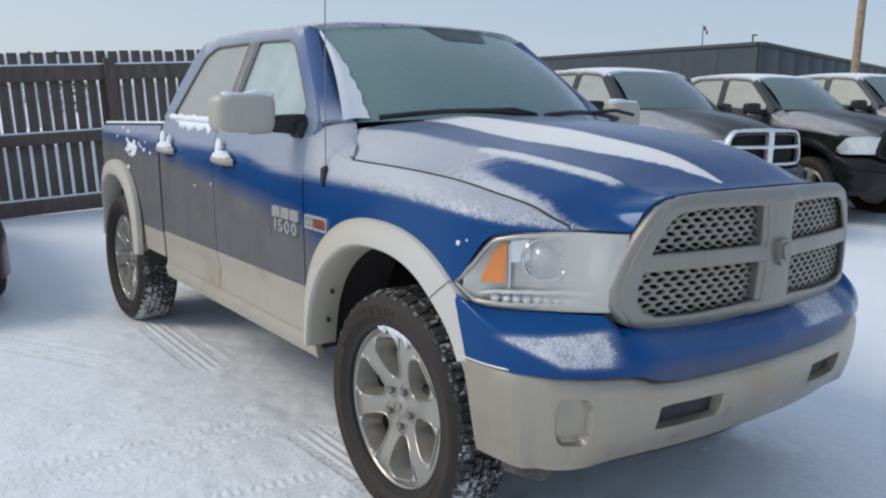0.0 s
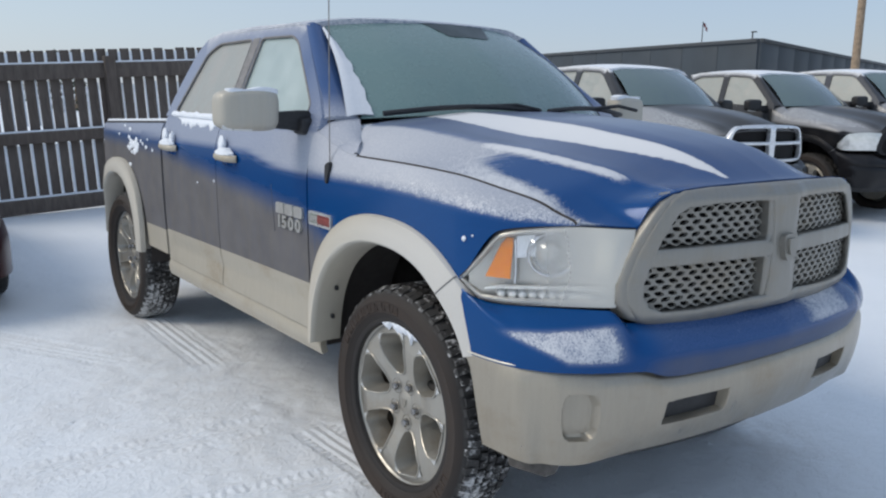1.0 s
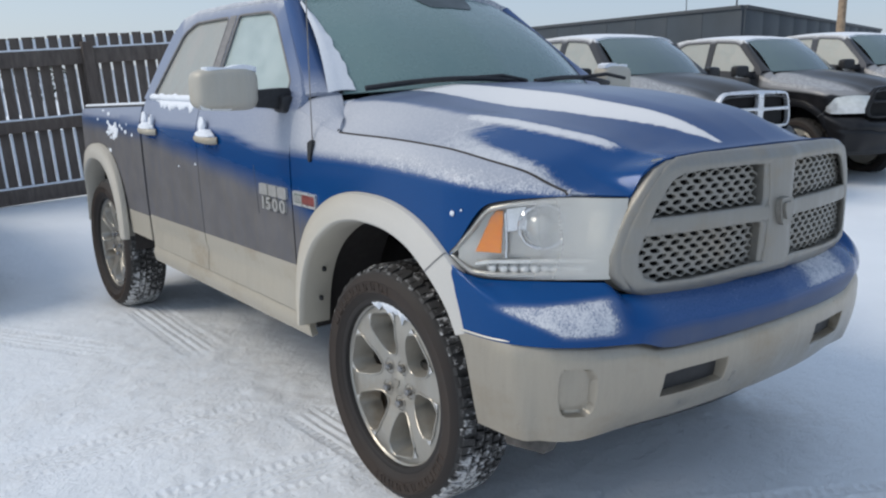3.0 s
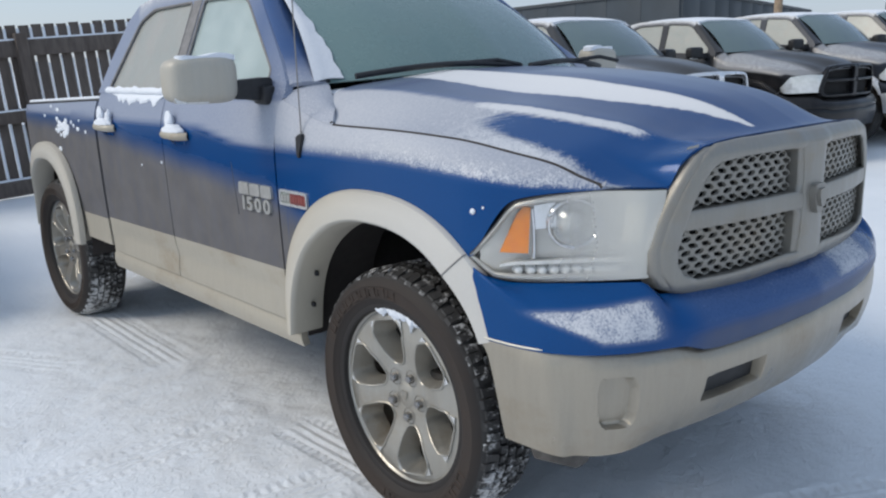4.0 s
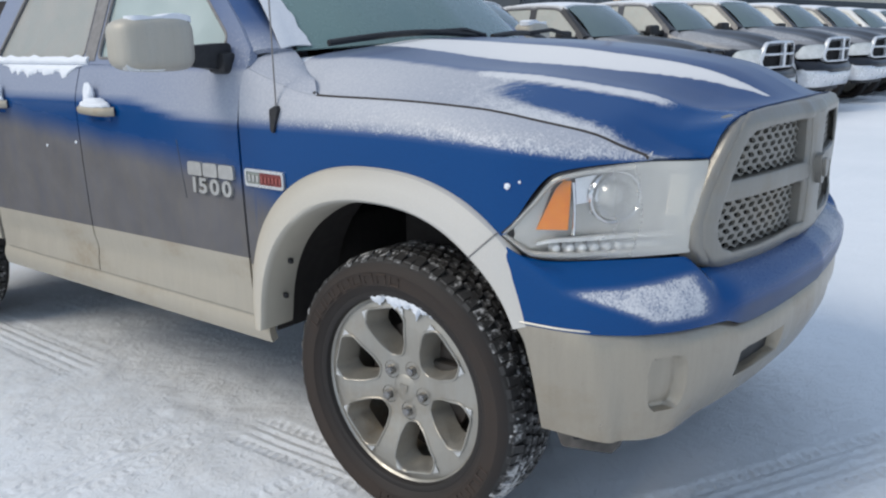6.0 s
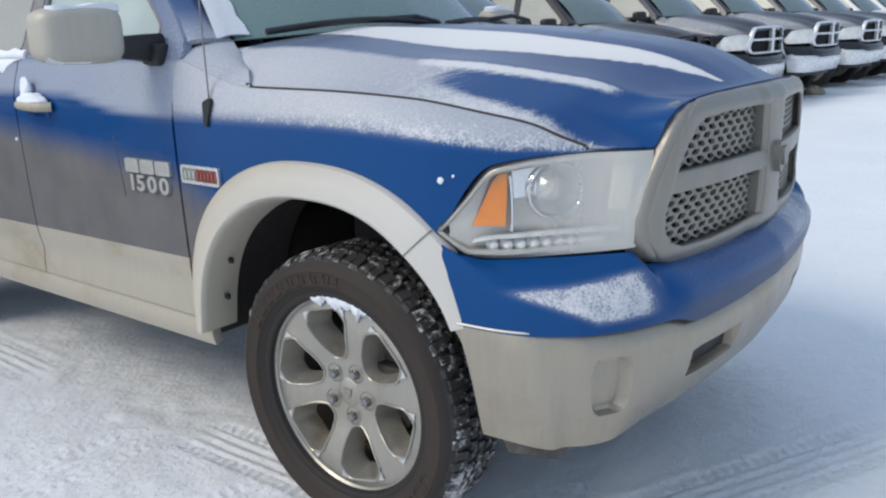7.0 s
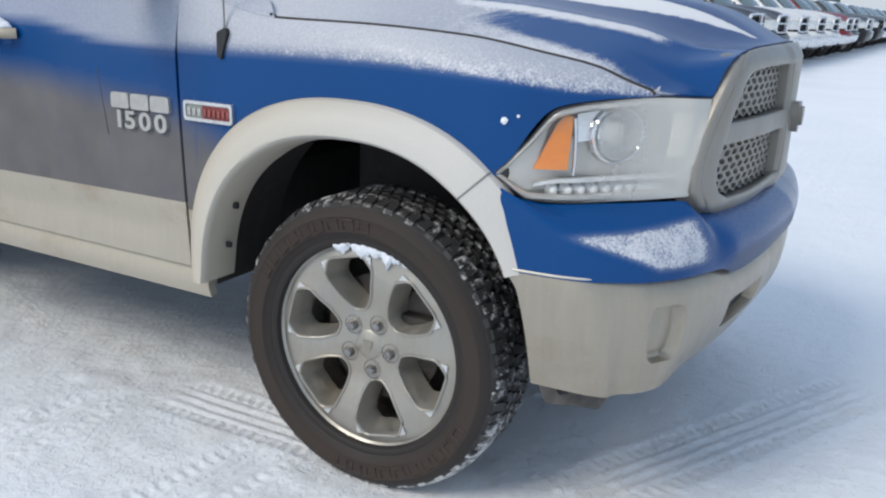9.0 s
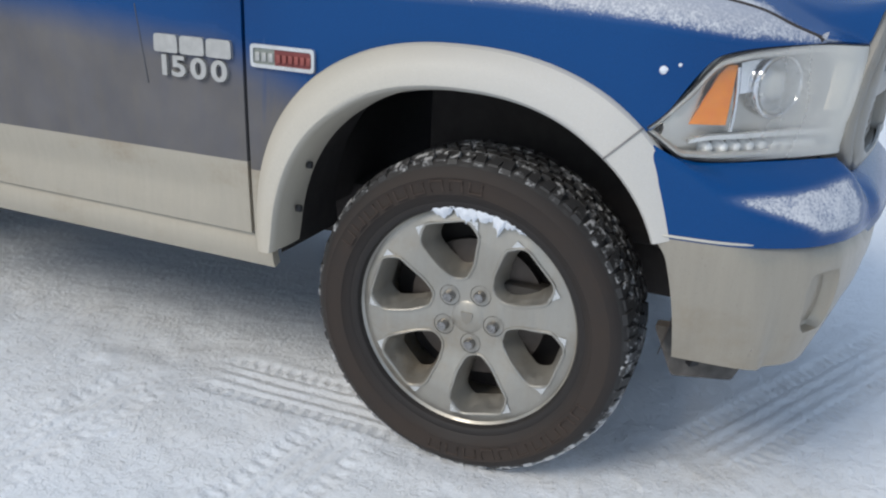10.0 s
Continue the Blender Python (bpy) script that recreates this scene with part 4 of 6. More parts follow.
TREAD = tread_material()
LAMP_COVER, AMBER = lamp_cover(), amber_material()
LAMP_BOWL = plain("lamp_silver", (0.50, 0.49, 0.455), 0.24, 0.60, 0.12, 14)
LAMP_FAR = plain("lamp_far", (0.72, 0.72, 0.70), 0.18, 0.6, 0.2, 9)
CHROME_DULL = plain("dull_chrome", (0.66, 0.66, 0.65), 0.28, 0.6, 0.12, 25)
LENS = plain("projector_glass", (0.42, 0.43, 0.42), 0.10, 0.3, 0.1, 12, coat=1.0)
BAFFLE = plain("lamp_baffle", (0.70, 0.66, 0.55), 0.6, 0, 0.08, 15)
LENS_CLEAR = plain("running_lamp_glass", (0.88, 0.89, 0.88), 0.12, 0.1, 0.05, 12, coat=1.0)


def pillar_coats(x, w, z):
    """The windscreen pillar: blown clean but for a thin haze low down."""
    x, z = np.asarray(x), np.asarray(z)
    low = sstep(1.62, 1.50, z)
    return {"dust": 0.08 + 0 * x, "haze": 0.08 + 0.45 * low, "frost": 0.05 + 0.30 * low}


def cowl_coats(x, w, z):
    """The cowl corner under an even film of frost."""
    x = np.asarray(x)
    return {"dust": 0 * x, "haze": 0.72 + 0 * x, "frost": 0.30 + 0 * x}


def pickup(label, at, paint, lower, grille_mat, coats, hero=False, mirrors=None):
    """A crew-cab pickup, its front axle at x = 0, heading along +x."""
    root = thing("pickup_truck", label, "pickup truck", at)
    two = [paint, lower]
    stripe = lambda x: 0.766 + 0.012 * (min(x, -0.66) + 0.66)
    lower_of = lambda c: 1 if c[2] < stripe(c[0]) else 0
    fine = lambda a, b, step: np.linspace(a, b, max(3, int(abs(b - a) / (step if hero else step * 4)) + 1))
    for s in (-1, 1):
        # doors
        for nm, x0, x1 in (("front_door", -0.668, -1.716), ("rear_door", -1.724, -2.592)):
            zs = np.unique(np.concatenate([fine(0.548, 0.77, 0.03), fine(0.77, BELT, 0.022)]))
            bend = lambda x, z: z + (stripe(x) - 0.77) * max(0.0, 1 - abs(z - 0.77) / 0.20)
            xs = fine(x0, x1, 0.03)
            door = panel(nm, [[(x + 0.02 * float(sstep(1.35, BELT, z)) * (1 if nm == "front_door" and x == x0 else 0), s * float(body_w(x, z)), bend(x, z)) for z in zs] for x in xs], two, root, mat_of=lower_of, coats=coats)
            hx = -1.53 if nm == "front_door" else -2.42
            hz = 1.262
            pts = [(hx + dx, s * (float(body_w(hx, hz)) + dy), hz + dz) for dx, dy, dz in ((-0.105, 0.004, 0.004), (-0.09, 0.032, 0.004), (-0.05, 0.040, 0.003), (0.04, 0.040, 0.0), (0.085, 0.032, 0.0), (0.105, 0.004, 0.0))]
            tube("door_handle", pts, 0.019, lower if hero else paint, door, "champagne door handle" if hero else "", n=10)
            if hero:
                part("handle_cup", box_bm((0.15, 0.014, 0.075), (hx, s * (float(body_w(hx, hz)) - 0.001), hz - 0.004), 0.006), paint, door)
        # rocker
        zs = np.linspace(0.446, 0.542, 5)
        panel("rocker_panel", [[(x, s * (0.962 + 0.012 * math.sin((z - 0.446) / 0.096 * math.pi)), z) for z in zs] for x in fine(-0.60, -2.62, 0.08)], lower, root, inner=(-1.5, 0, 0.5), depth=0.03)
        # fender
        lampz = pch([0.40, 0.446, 0.57, 0.66, 0.775], [0.95, 1.005, 1.176, 1.196, 1.207])
        P = []
        for x in np.concatenate([fine(-0.656, 0.40, 0.022), fine(0.405, 0.772, 0.012)]):
            zb = max(float(arch_z(x, -0.02, 0.585, 0.535)), float(lampz(x)) if x > 0.42 else 0.0)
            zc = max(float(crease_z(x)), zb + 0.004)
            row = [(x, s * float(body_w(x, z)), z) for z in np.linspace(zb, zc, 16 if hero else 6)]
            w0, w1, z1 = float(body_w(x, zc)), float(seam_w(x)) + 0.007, max(float(seam_z(x)), zc + 0.004)
            if x < -0.305:
                w1 = 0.965 - 0.01 * (-(x + 0.305) / 0.35)
            for t in np.linspace(0, 1, 13 if hero else 5)[1:]:
                c = (w0 - 0.10 * (w0 - w1), zc + 0.72 * (z1 - zc))
                row.append((x, s * ((1 - t) ** 2 * w0 + 2 * t * (1 - t) * c[0] + t * t * w1), (1 - t) ** 2 * zc + 2 * t * (1 - t) * c[1] + t * t * z1))
            P.append(row)
        panel("front_fender", P, two, root, inner=(-0.3, 0, 0.9), coats=coats, mat_of=lower_of)
        # box side
        P = []
        zs = np.linspace(0, 1, 22 if hero else 8)
        for x in fine(-2.630, -4.18, 0.03):
            zb = max(float(arch_z(x, -3.52, 0.475, 0.50)), 0.57 if x > -4.2 else 0.62)
            zt = 1.40 + 0.036 * (x + 2.6) - 0.085 * max(0.0, (-4.02 - x) / 0.16) ** 2.2
            P.append([(x, s * float(body_w(x, zb + (zt - zb) * v)), zb + (zt - zb) * v) for v in zs])
        panel("box_side", P, two, root, coats=coats, mat_of=lower_of)
        # the shade between cab and box, painted as a near-black sheet
        panel("cab_gap_shade", [[(x, s * (float(body_w(-2.6, z)) - 0.016), z) for z in np.linspace(0.56, 1.41, 9)] for x in (-2.56, -2.61, -2.66)], HOLLOW_SHADE, root, "near-black sheet for the shade between cab and box")
        part("box_rail", box_bm((1.36, 0.10, 0.03), (-3.31, s * 0.905, 1.374), 0.010, turn=Euler((0, radians(-2.0), 0)).to_matrix()), BLACK, root, "black box rail under snow" if hero else "")
        part("box_inner_wall", box_bm((1.48, 0.03, 0.50), (-3.37, s * 0.80, 1.12), 0.004), PITCH, root)
        # wheel-arch flares
        for x0, nm in ((-0.02, "front_flare"), (-3.52, "rear_flare")):
            n = 64 if hero else 22
            prof = ((0.0, 0.995), (0.002, 1.018), (0.008, 1.028), (0.050, 1.038), (0.092, 1.045), (0.101, 1.044), (0.108, 1.037), (0.113, 1.018), (0.120, 0.975), (0.122, 0.90))
            t0, t1 = math.pi + 0.10, (0.26 if x0 > -1 else -0.10)
            P = []
            for q in np.linspace(t0, t1, n):
                c, sn = math.cos(q), math.sin(q)
                row = []
                for d, w in prof:
                    d *= 0.46 + 0.54 * min(1.0, max(0.0, sn + 0.12) / 0.9) ** 0.6
                    e = 2 / 2.3
                    px = x0 + ((0.60 if x0 > -1 else 0.497) - d) * math.copysign(abs(c) ** e, c)
                    pz = 0.592 + ((0.561 if x0 > -1 else 0.535) - d) * math.copysign(abs(sn) ** e, sn)
                    tuck = 0.035 * float(sstep(0.35, 0.60, px - x0)) if x0 > -1 else 0.045 * float(sstep(-0.28, -0.48, px - x0))
                    row.append((px, s * (w - tuck), pz))
                P.append(row)
            fl = panel(nm, P, FLARE if hero else lower, root, "champagne wheel-arch flare under wind-packed frost" if hero else "", depth=0.004, inner=(x0, 0, 0.6), coats=flare_weather if hero else None)
            if x0 > -1:
                row = P[int(n * (1 - (0.80 - t1) / (t0 - t1)))]
                tube("flare_joint", [(a + 0.001, b + s * 0.0005, c + 0.0005) for a, b, c in row[1:7]], 0.0025, PILLAR, fl, n=5)
            # liner
            P = [[(x0 + (0.572 if x0 > -1 else 0.468) * math.cos(q), s * w, 0.585 + 0.515 * math.sin(q)) for w in (0.95, 0.8, 0.62)] for q in np.linspace(math.pi + 0.18, -0.30, 20)]
            panel("wheel_arch_liner", P, PITCH, root, depth=0.002, inner=(x0, 0, 3))
            if hero and s < 0 and x0 > -1:
                for q in (3.05, 2.75):
                    part("liner_clip", box_bm((0.02, 0.014, 0.02), (x0 + 0.502 * math.cos(q), s * 0.955, 0.60 + 0.46 * math.sin(q)), 0.004), BLACK, fl)
        # greenhouse: side frame with two openings
        outer = [(-0.640, BELT), (-0.655, 1.50), (-0.74, 1.575), (-1.20, 1.925), (-1.30, 1.945), (-1.8, 1.955), (-2.28, 1.945), (-2.47, 1.91), (-2.555, 1.82), (-2.60, 1.62), (-2.615, BELT)]
        win1 = rounded([(-0.80, 1.468), (-0.80, 1.545), (-1.21, 1.845), (-1.30, 1.878), (-1.665, 1.882), (-1.60, 1.468)], 0.03)
        win2 = rounded([(-1.705, 1.468), (-1.780, 1.880), (-2.24, 1.872), (-2.37, 1.815), (-2.475, 1.468)], 0.040)
        onto = lambda u, v, d, s=s: (u, s * (float(cab_w(v)) - d), v)
        fr = outline_bm(refine(outer, 0.03), [refine(win1, 0.03), refine(win2, 0.03)], onto, 0.035)
        ob = part("cab_side_frame", fr, paint, root, angle=40)
        if coats:
            me = ob.data
            co = np.array([v.co for v in me.vertices])
            for key, values in coats(co[:, 0], -co[:, 1], co[:, 2]).items():
                me.attributes.new(key, "FLOAT", "POINT").data.foreach_set("value", np.ascontiguousarray(values, dtype=np.float32))
        grow = lambda p, g: [tuple(np.mean(p, axis=0) + (np.array(q) - np.mean(p, axis=0)) * (1 + g)) for q in p]
        for win, mat, lab in ((win1, GLASS_FRONT, "front side window white with frost"), (win2, GLASS_REAR, "rear side window grey with frost and dust")):
            part("side_window", outline_bm(grow(win, 0.02), [], lambda u, v, d, s=s: (u, s * (float(cab_w(v)) - 0.014 - d), v), 0.005), mat if hero else FAR_GLASS, root, lab if hero else "")
            if hero:
                tube("window_seal", [(p[0], s * (float(cab_w(p[1])) - 0.003), p[1]) for p in win + win[:1]], 0.007, PILLAR, root, n=6)
        if hero:
            part("pillar_cover", outline_bm([(-1.615, 1.46), (-1.682, 1.885), (-1.768, 1.885), (-1.690, 1.46)], [], lambda u, v, d, s=s: (u, s * (float(cab_w(v)) + 0.004 - d), v), 0.02), PILLAR, root, "dusty black door pillar trim")
        # windscreen pillar: from the glass edge to the side frame
        P = []
        for t in np.linspace(0, 1, 14):
            a = np.array((-0.60 - 0.58 * t, 0.770 - 0.135 * t, 1.495 + 0.435 * t))
            b = np.array((-0.668 - 0.54 * t, float(cab_w(1.495 + 0.432 * t)), 1.49 + 0.437 * t))
            P.append([tuple((a + (b - a) * q + np.array((0.020, 0.02, 0.012)) * math.sin(math.pi * q)) * np.array((1, s, 1))) for q in np.linspace(0, 1, 7)])
        panel("windscreen_pillar", P, paint, root, depth=0.02, coats=pillar_coats if hero else coats)
        head_lamp(root, s, hero)
        mirror(root, s, MIRROR if hero else (mirrors or BLACK), hero)
        # cowl side between fender and windscreen
        P = []
        for t in np.linspace(0, 1, 12):
            x = -0.30 - 0.37 * t
            a = np.array((x, 0.966 - 0.012 * t, float(seam_z(x)) + 0.001))
            b = np.array((-0.42 - 0.18 * t, 0.86 - 0.09 * t, 1.405 + 0.09 * t))
            P.append([tuple((a + (b - a) * q + np.array((0, 0, 0.02)) * math.sin(math.pi * q)) * np.array((1, s, 1))) for q in np.linspace(0, 1, 8)])
        panel("cowl_side", P, paint, root, depth=0.015, coats=cowl_coats if hero else coats)
    # hood
    P = []
    rs = np.linspace(-1, 1, 181 if hero else 33)
    for q in np.linspace(0, 1, 110 if hero else 20):
        row = []
        for r in rs:
            a = abs(r)
            x = float(hood_back(a) + (hood_front(a) - hood_back(a)) * q)
            w = a * (float(seam_w(-0.32 + (0.775 + 0.32) * q)) - 0.006)
            base = float(seam_z(max(x, -0.305) if a < 0.99 else x))
            k = float(sstep(0.15, -0.42, x))
            z = base + (float(hood_z(x)) - base) * ((1 - k) * float(hood_rise(hood_r(x, a))) + k * float(hood_rise_back(a)))
            t = max(0.0, (q - 0.80) / 0.20) ** 2.6
            z = z * (1 - t) + float(hood_lip(a)) * t
            row.append((x, math.copysign(w, r), z))
        P.append(row)
    panel("hood", P, paint, root, "blue hood with a power dome, half covered in frost and drifted snow" if hero else "", inner=(0.2, 0, 0.6), coats=coats, fold=(-0.004, 0, -0.014))
    apron(root, paint, coats, hero)
    grille(root, hero, grille_mat)
    front_bumper(root, hero, lower)
    # windscreen, roof, cab back
    bot = pch([0, 0.5, 0.77], [-0.37, -0.45, -0.60])
    top = pch([0, 0.4, 0.635], [-0.985, -1.05, -1.18])
    P, n = [], 25 if hero else 9
    for c in np.linspace(-1, 1, n):
        row = []
        for v in np.linspace(0, 1, 14 if hero else 6):
            wb, wt = abs(c) * 0.77, abs(c) * 0.635
            a = np.array((float(bot(wb)), wb, 1.525 - 0.03 * c * c))
            b = np.array((float(top(wt)), wt, 1.965 - 0.035 * c * c))
            p = a + (b - a) * v + np.array((0.03, 0, 0.025)) * math.sin(math.pi * v)
            row.append((p[0], math.copysign(p[1], c), p[2]))
        P.append(row)
    panel("windscreen", P, GLASS_WS if hero else FAR_SCREEN, root, "windscreen clouded teal with frost" if hero else "", depth=0.006)
    ridge = pch([-2.56, -2.42, -2.0, -1.4, -1.1, -0.97], [1.90, 1.965, 1.996, 2.0, 1.985, 1.962])
    P = []
    for q in np.linspace(0, 1, 40 if hero else 10):
        row = []
        for c in np.linspace(-1, 1, 31 if hero else 9):
            a = abs(c)
            w = a * 0.715
            xf = float(top(min(w, 0.635))) + 0.012
            x = xf + (-2.56 + 0.05 * a - xf) * q
            z = float(ridge(x)) - 0.045 * a ** 2.6 - 0.018 * a ** 8
            row.append((x, math.copysign(w, c), z))
        P.append(row)
    panel("roof", P, paint if hero else SNOW, root, "roof under a skin of snow" if hero else "", depth=0.03, coats=coats)
    P = [[(-2.56 - 0.05 * t, c * (0.70 + 0.245 * t), 1.895 - 0.455 * t) for c in np.linspace(-1, 1, 9)] for t in np.linspace(0, 1, 7)]
    panel("cab_back", P, paint, root, depth=0.02, coats=coats)
    part("rear_window", outline_bm(rounded([(-0.6, 1.52), (-0.55, 1.84), (0.55, 1.84), (0.6, 1.52)], 0.04), [], lambda u, v, d: (-2.568 - (1.895 - v) * 0.110 - d, u, v), 0.006), FAR_GLASS, root)
    P = []
    for w in np.linspace(-0.88, 0.88, 25):
        a = abs(w)
        r = min(1.0, a / 0.95)
        xh = float(hood_back(r)) + 0.03
        zh = 1.356 + (float(hood_z(xh)) - 1.356) * float(hood_rise_back(r)) - 0.022
        wb = min(a, 0.77)
        xb, zb = float(bot_curve(wb)) - 0.03, 1.505 - 0.05 * (a / 0.77) ** 2
        P.append([(xh + (xb - xh) * q, w, zh + (zb - zh) * q) for q in (0, 0.33, 0.66, 1)])
    panel("cowl_grille", P, BLACK, root, "black plastic cowl", depth=0.012)
    if hero:
        panel("snow_on_cowl", [[(x, y, z + 0.010 + 0.006 * noise.noise(Vector((x * 30, y * 30, 0)))) for x, y, z in row] for row in P[:10]], SNOW, root, "snow on the cowl corner", depth=0.012)
    # dark insides and underside
    part("cabin_floor", box_bm((2.0, 1.66, 0.30), (-1.60, 0, 0.70), 0.02), PITCH, root)
    part("dashboard", box_bm((0.40, 1.40, 0.20), (-0.82, 0, 1.36), 0.06), PITCH, root)
    for x in (-1.35, -2.2):
        for y in (-0.38, 0.38):
            part("seat", box_bm((0.22, 0.52, 0.78), (x, y, 1.25), 0.08, turn=Euler((0, radians(-14), 0)).to_matrix()), SEAT, root)
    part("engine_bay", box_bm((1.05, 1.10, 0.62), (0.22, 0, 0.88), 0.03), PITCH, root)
    for s in (-1, 1):
        part("frame_rail", box_bm((5.0, 0.30, 0.20), (-1.85, s * 0.34, 0.50), 0.02), PITCH, root)
    part("box_floor", box_bm((1.50, 1.6, 0.04), (-3.38, 0, 0.86), 0.005), PITCH, root)
    part("box_front_wall", box_bm((0.03, 1.62, 0.52), (-2.66, 0, 1.12), 0.004), paint, root)
    P = [[(-4.17 - 0.03 * math.sin(math.pi * v), w, 0.70 + 0.63 * v) for v in np.linspace(0, 1, 8)] for w in np.linspace(-0.85, 0.85, 12)]
    panel("tailgate", P, paint, root, depth=0.03, coats=coats)
    part("rear_bumper", box_bm((0.18, 1.80, 0.20), (-4.22, 0, 0.60), 0.05), lower, root)
    for x in (0.0, -3.57):
        tube("axle", [(x, -0.72, 0.42), (x, 0.72, 0.42)], 0.05, PITCH, root)
        for s in (-1, 1):
            wheel(root, (x + (0.004 if x > -1 else 0), s * 0.905, 0.405), s, hero)
    if hero:
        hero_trim(root)
    else:
        # the others stand with a lower nose and a higher cab
        for ob in root.children:
            if ob.type == "MESH":
                for v in ob.data.vertices:
                    v.co.z -= 0.058 * (max(v.co.x, -1.6) + 0.2) * min(1.0, max(0.0, (v.co.z - 0.6) / 0.5))
    return root


def letters(text, size, depth):
    """Solid block characters in Blender's own font, as mesh data in the xz plane."""
    cu = bpy.data.curves.new("chars", "FONT")
    cu.body, cu.size, cu.extrude, cu.offset = text, size, depth, size * 0.028
    cu.space_character = 1.08
    ob = bpy.data.objects.new("chars", cu)
    scene.collection.objects.link(ob)
    me = bpy.data.meshes.new_from_object(ob.evaluated_get(bpy.context.evaluated_depsgraph_get()))
    bpy.data.objects.remove(ob)
    return me


def hero_trim(root):
    """Badges, wipers, aerial, washer jets and the lumps of snow on the blue truck."""
    # maker's name as three plain blocks, and the number below it
    x0 = -0.965
    plate = new("door_badge")
    plate.parent = root
    plate["label"] = "silver badge with the number 1500"
    for k in range(3):
        b = rounded([(0.0, 0.0), (0.084, 0.0), (0.082, 0.050), (0.002, 0.050)], 0.010)
        part("badge_block", outline_bm(b, [], lambda u, v, d, k=k: (x0 + 0.004 + k * 0.090 + u, -(float(body_w(-0.85, 1.07)) + 0.012 - d), 1.050 + v), 0.013), BADGE, plate)
    for k, ch in enumerate("1500"):
        me = letters(ch, 0.078, 0.006)
        me.materials.append(BADGE)
        num = new("badge_digit", me)
        num.parent = plate
        num.matrix_basis = Matrix.Translation((x0 + 0.010 + (0.0, 0.050, 0.118, 0.188)[k], -(float(body_w(-0.85, 1.02)) + 0.006), 0.988)) @ pose(0, 0, 0, 90, 0, 0) @ Matrix.Diagonal((1.40, 1, 1, 1))
    eb = new("fender_badge")
    eb.parent = root
    eb["label"] = "chrome-framed badge, grey and red"
    X, Z = -0.635, 1.030
    onto = lambda u, v, d: (X + u, -(float(body_w(X + u, Z + v)) + 0.010 - d), Z + v)
    fr = rounded([(0, 0.008), (0.200, 0.008), (0.200, 0.070), (0, 0.070)], 0.012)
    part("badge_frame", outline_bm(refine(fr, 0.03), [rounded([(0.009, 0.018), (0.191, 0.018), (0.191, 0.060), (0.009, 0.060)], 0.008)], onto, 0.012), CHROME_DULL, eb)
    part("badge_field", outline_bm([(0.008, 0.010), (0.075, 0.010), (0.075, 0.065), (0.008, 0.065)], [], lambda u, v, d: onto(u, v, d + 0.004), 0.004), plain("badge_grey", (0.25, 0.27, 0.24), 0.5), eb)
    part("badge_field", outline_bm([(0.075, 0.010), (0.197, 0.010), (0.197, 0.065), (0.075, 0.065)], [], lambda u, v, d: onto(u, v, d + 0.004), 0.004), plain("badge_red", (0.20, 0.045, 0.042), 0.5), eb)
    for k in range(3):
        part("badge_bar", box_bm((0.015, 0.003, 0.024), (X + 0.022 + 0.021 * k, -(float(body_w(X, Z)) + 0.009), Z + 0.037), 0.002), BADGE, eb)
    for k in range(6):
        part("badge_bar", box_bm((0.013, 0.003, 0.022), (X + 0.090 + 0.0185 * k, -(float(body_w(X + 0.1, Z)) + 0.011), Z + 0.037), 0.002), plain("badge_bar_red", (0.27, 0.07, 0.06), 0.5), eb)
    # door crease behind the badge, only its shadow line, painted as a dark bar
    tube("door_dent_shade", [(-1.03, -(float(body_w(-1.03, 1.16)) + 0.0005), 1.175), (-1.0, -(float(body_w(-1.0, 1.0)) + 0.0005), 0.955)], 0.0016, DENT_SHADE, root, n=6)
    for s in (-1, 1):
        tube("hood_gap", [(x, s * (float(seam_w(x)) + 0.001), float(seam_z(x)) - 0.003) for x in np.linspace(-0.30, 0.765, 40)], 0.008, PITCH, root, n=6)
        back = []
        for a in np.linspace(0.84, 1.0, 16):
            x = float(hood_back(a))
            base = float(seam_z(max(x, -0.305) if a < 0.99 else x))
            back.append((x - 0.006, s * (a * (float(seam_w(-0.32)) - 0.006) + 0.002), base + (float(hood_z(x)) - base) * float(hood_rise_back(a)) + 0.002))
        tube("hood_gap", back, 0.009, HOLLOW_SHADE, root, n=6)
    # aerial on the fender
    ax, az = -0.462, 1.298
    aw = float(body_w(ax, az)) + 0.004
    an = new("aerial")
    an.parent = root
    an["label"] = "thin black whip aerial on the fender"
    bm = outline_bm(rounded([(-0.022, 0.010), (0.010, 0.024), (0.018, 0.010), (-0.008, -0.070), (-0.022, -0.060)], 0.008), [], lambda u, v, d: (ax + u, -(aw + 0.014 - d + 0.02 * max(0, -v)), az + v), 0.02)
    part("base", bm, BLACK, an)
    tube("whip", [(ax - 0.002, -aw, az + 0.02), (ax - 0.006, -aw + 0.002, az + 0.35), (ax - 0.012, -aw + 0.006, az + 0.80)], 0.0028, PILLAR, an, n=6)
    # wipers
    for y0, y1 in ((-0.73, 0.10), (0.16, 0.80)):
        pts = []
        for t in np.linspace(0, 1, 14):
            y = y0 + (y1 - y0) * t
            pts.append((-0.43 + 0.055 * (1 - (y / 0.8) ** 2) - 0.06 * (y / 0.8) ** 2 + 0.018 * t * (1 - t), y, 1.535 - 0.02 * (y / 0.8) ** 2 + 0.020 * math.sin(math.pi * t)))
        arm = tube("wiper_blade", pts, 0.012, BLACK, root, "black wiper blade", n=8)
        tube("wiper_arm", [(-0.365, y1 - 0.02, 1.54), (-0.375, y1 - 0.15, 1.562), pts[7]], 0.010, BLACK, root, n=6)
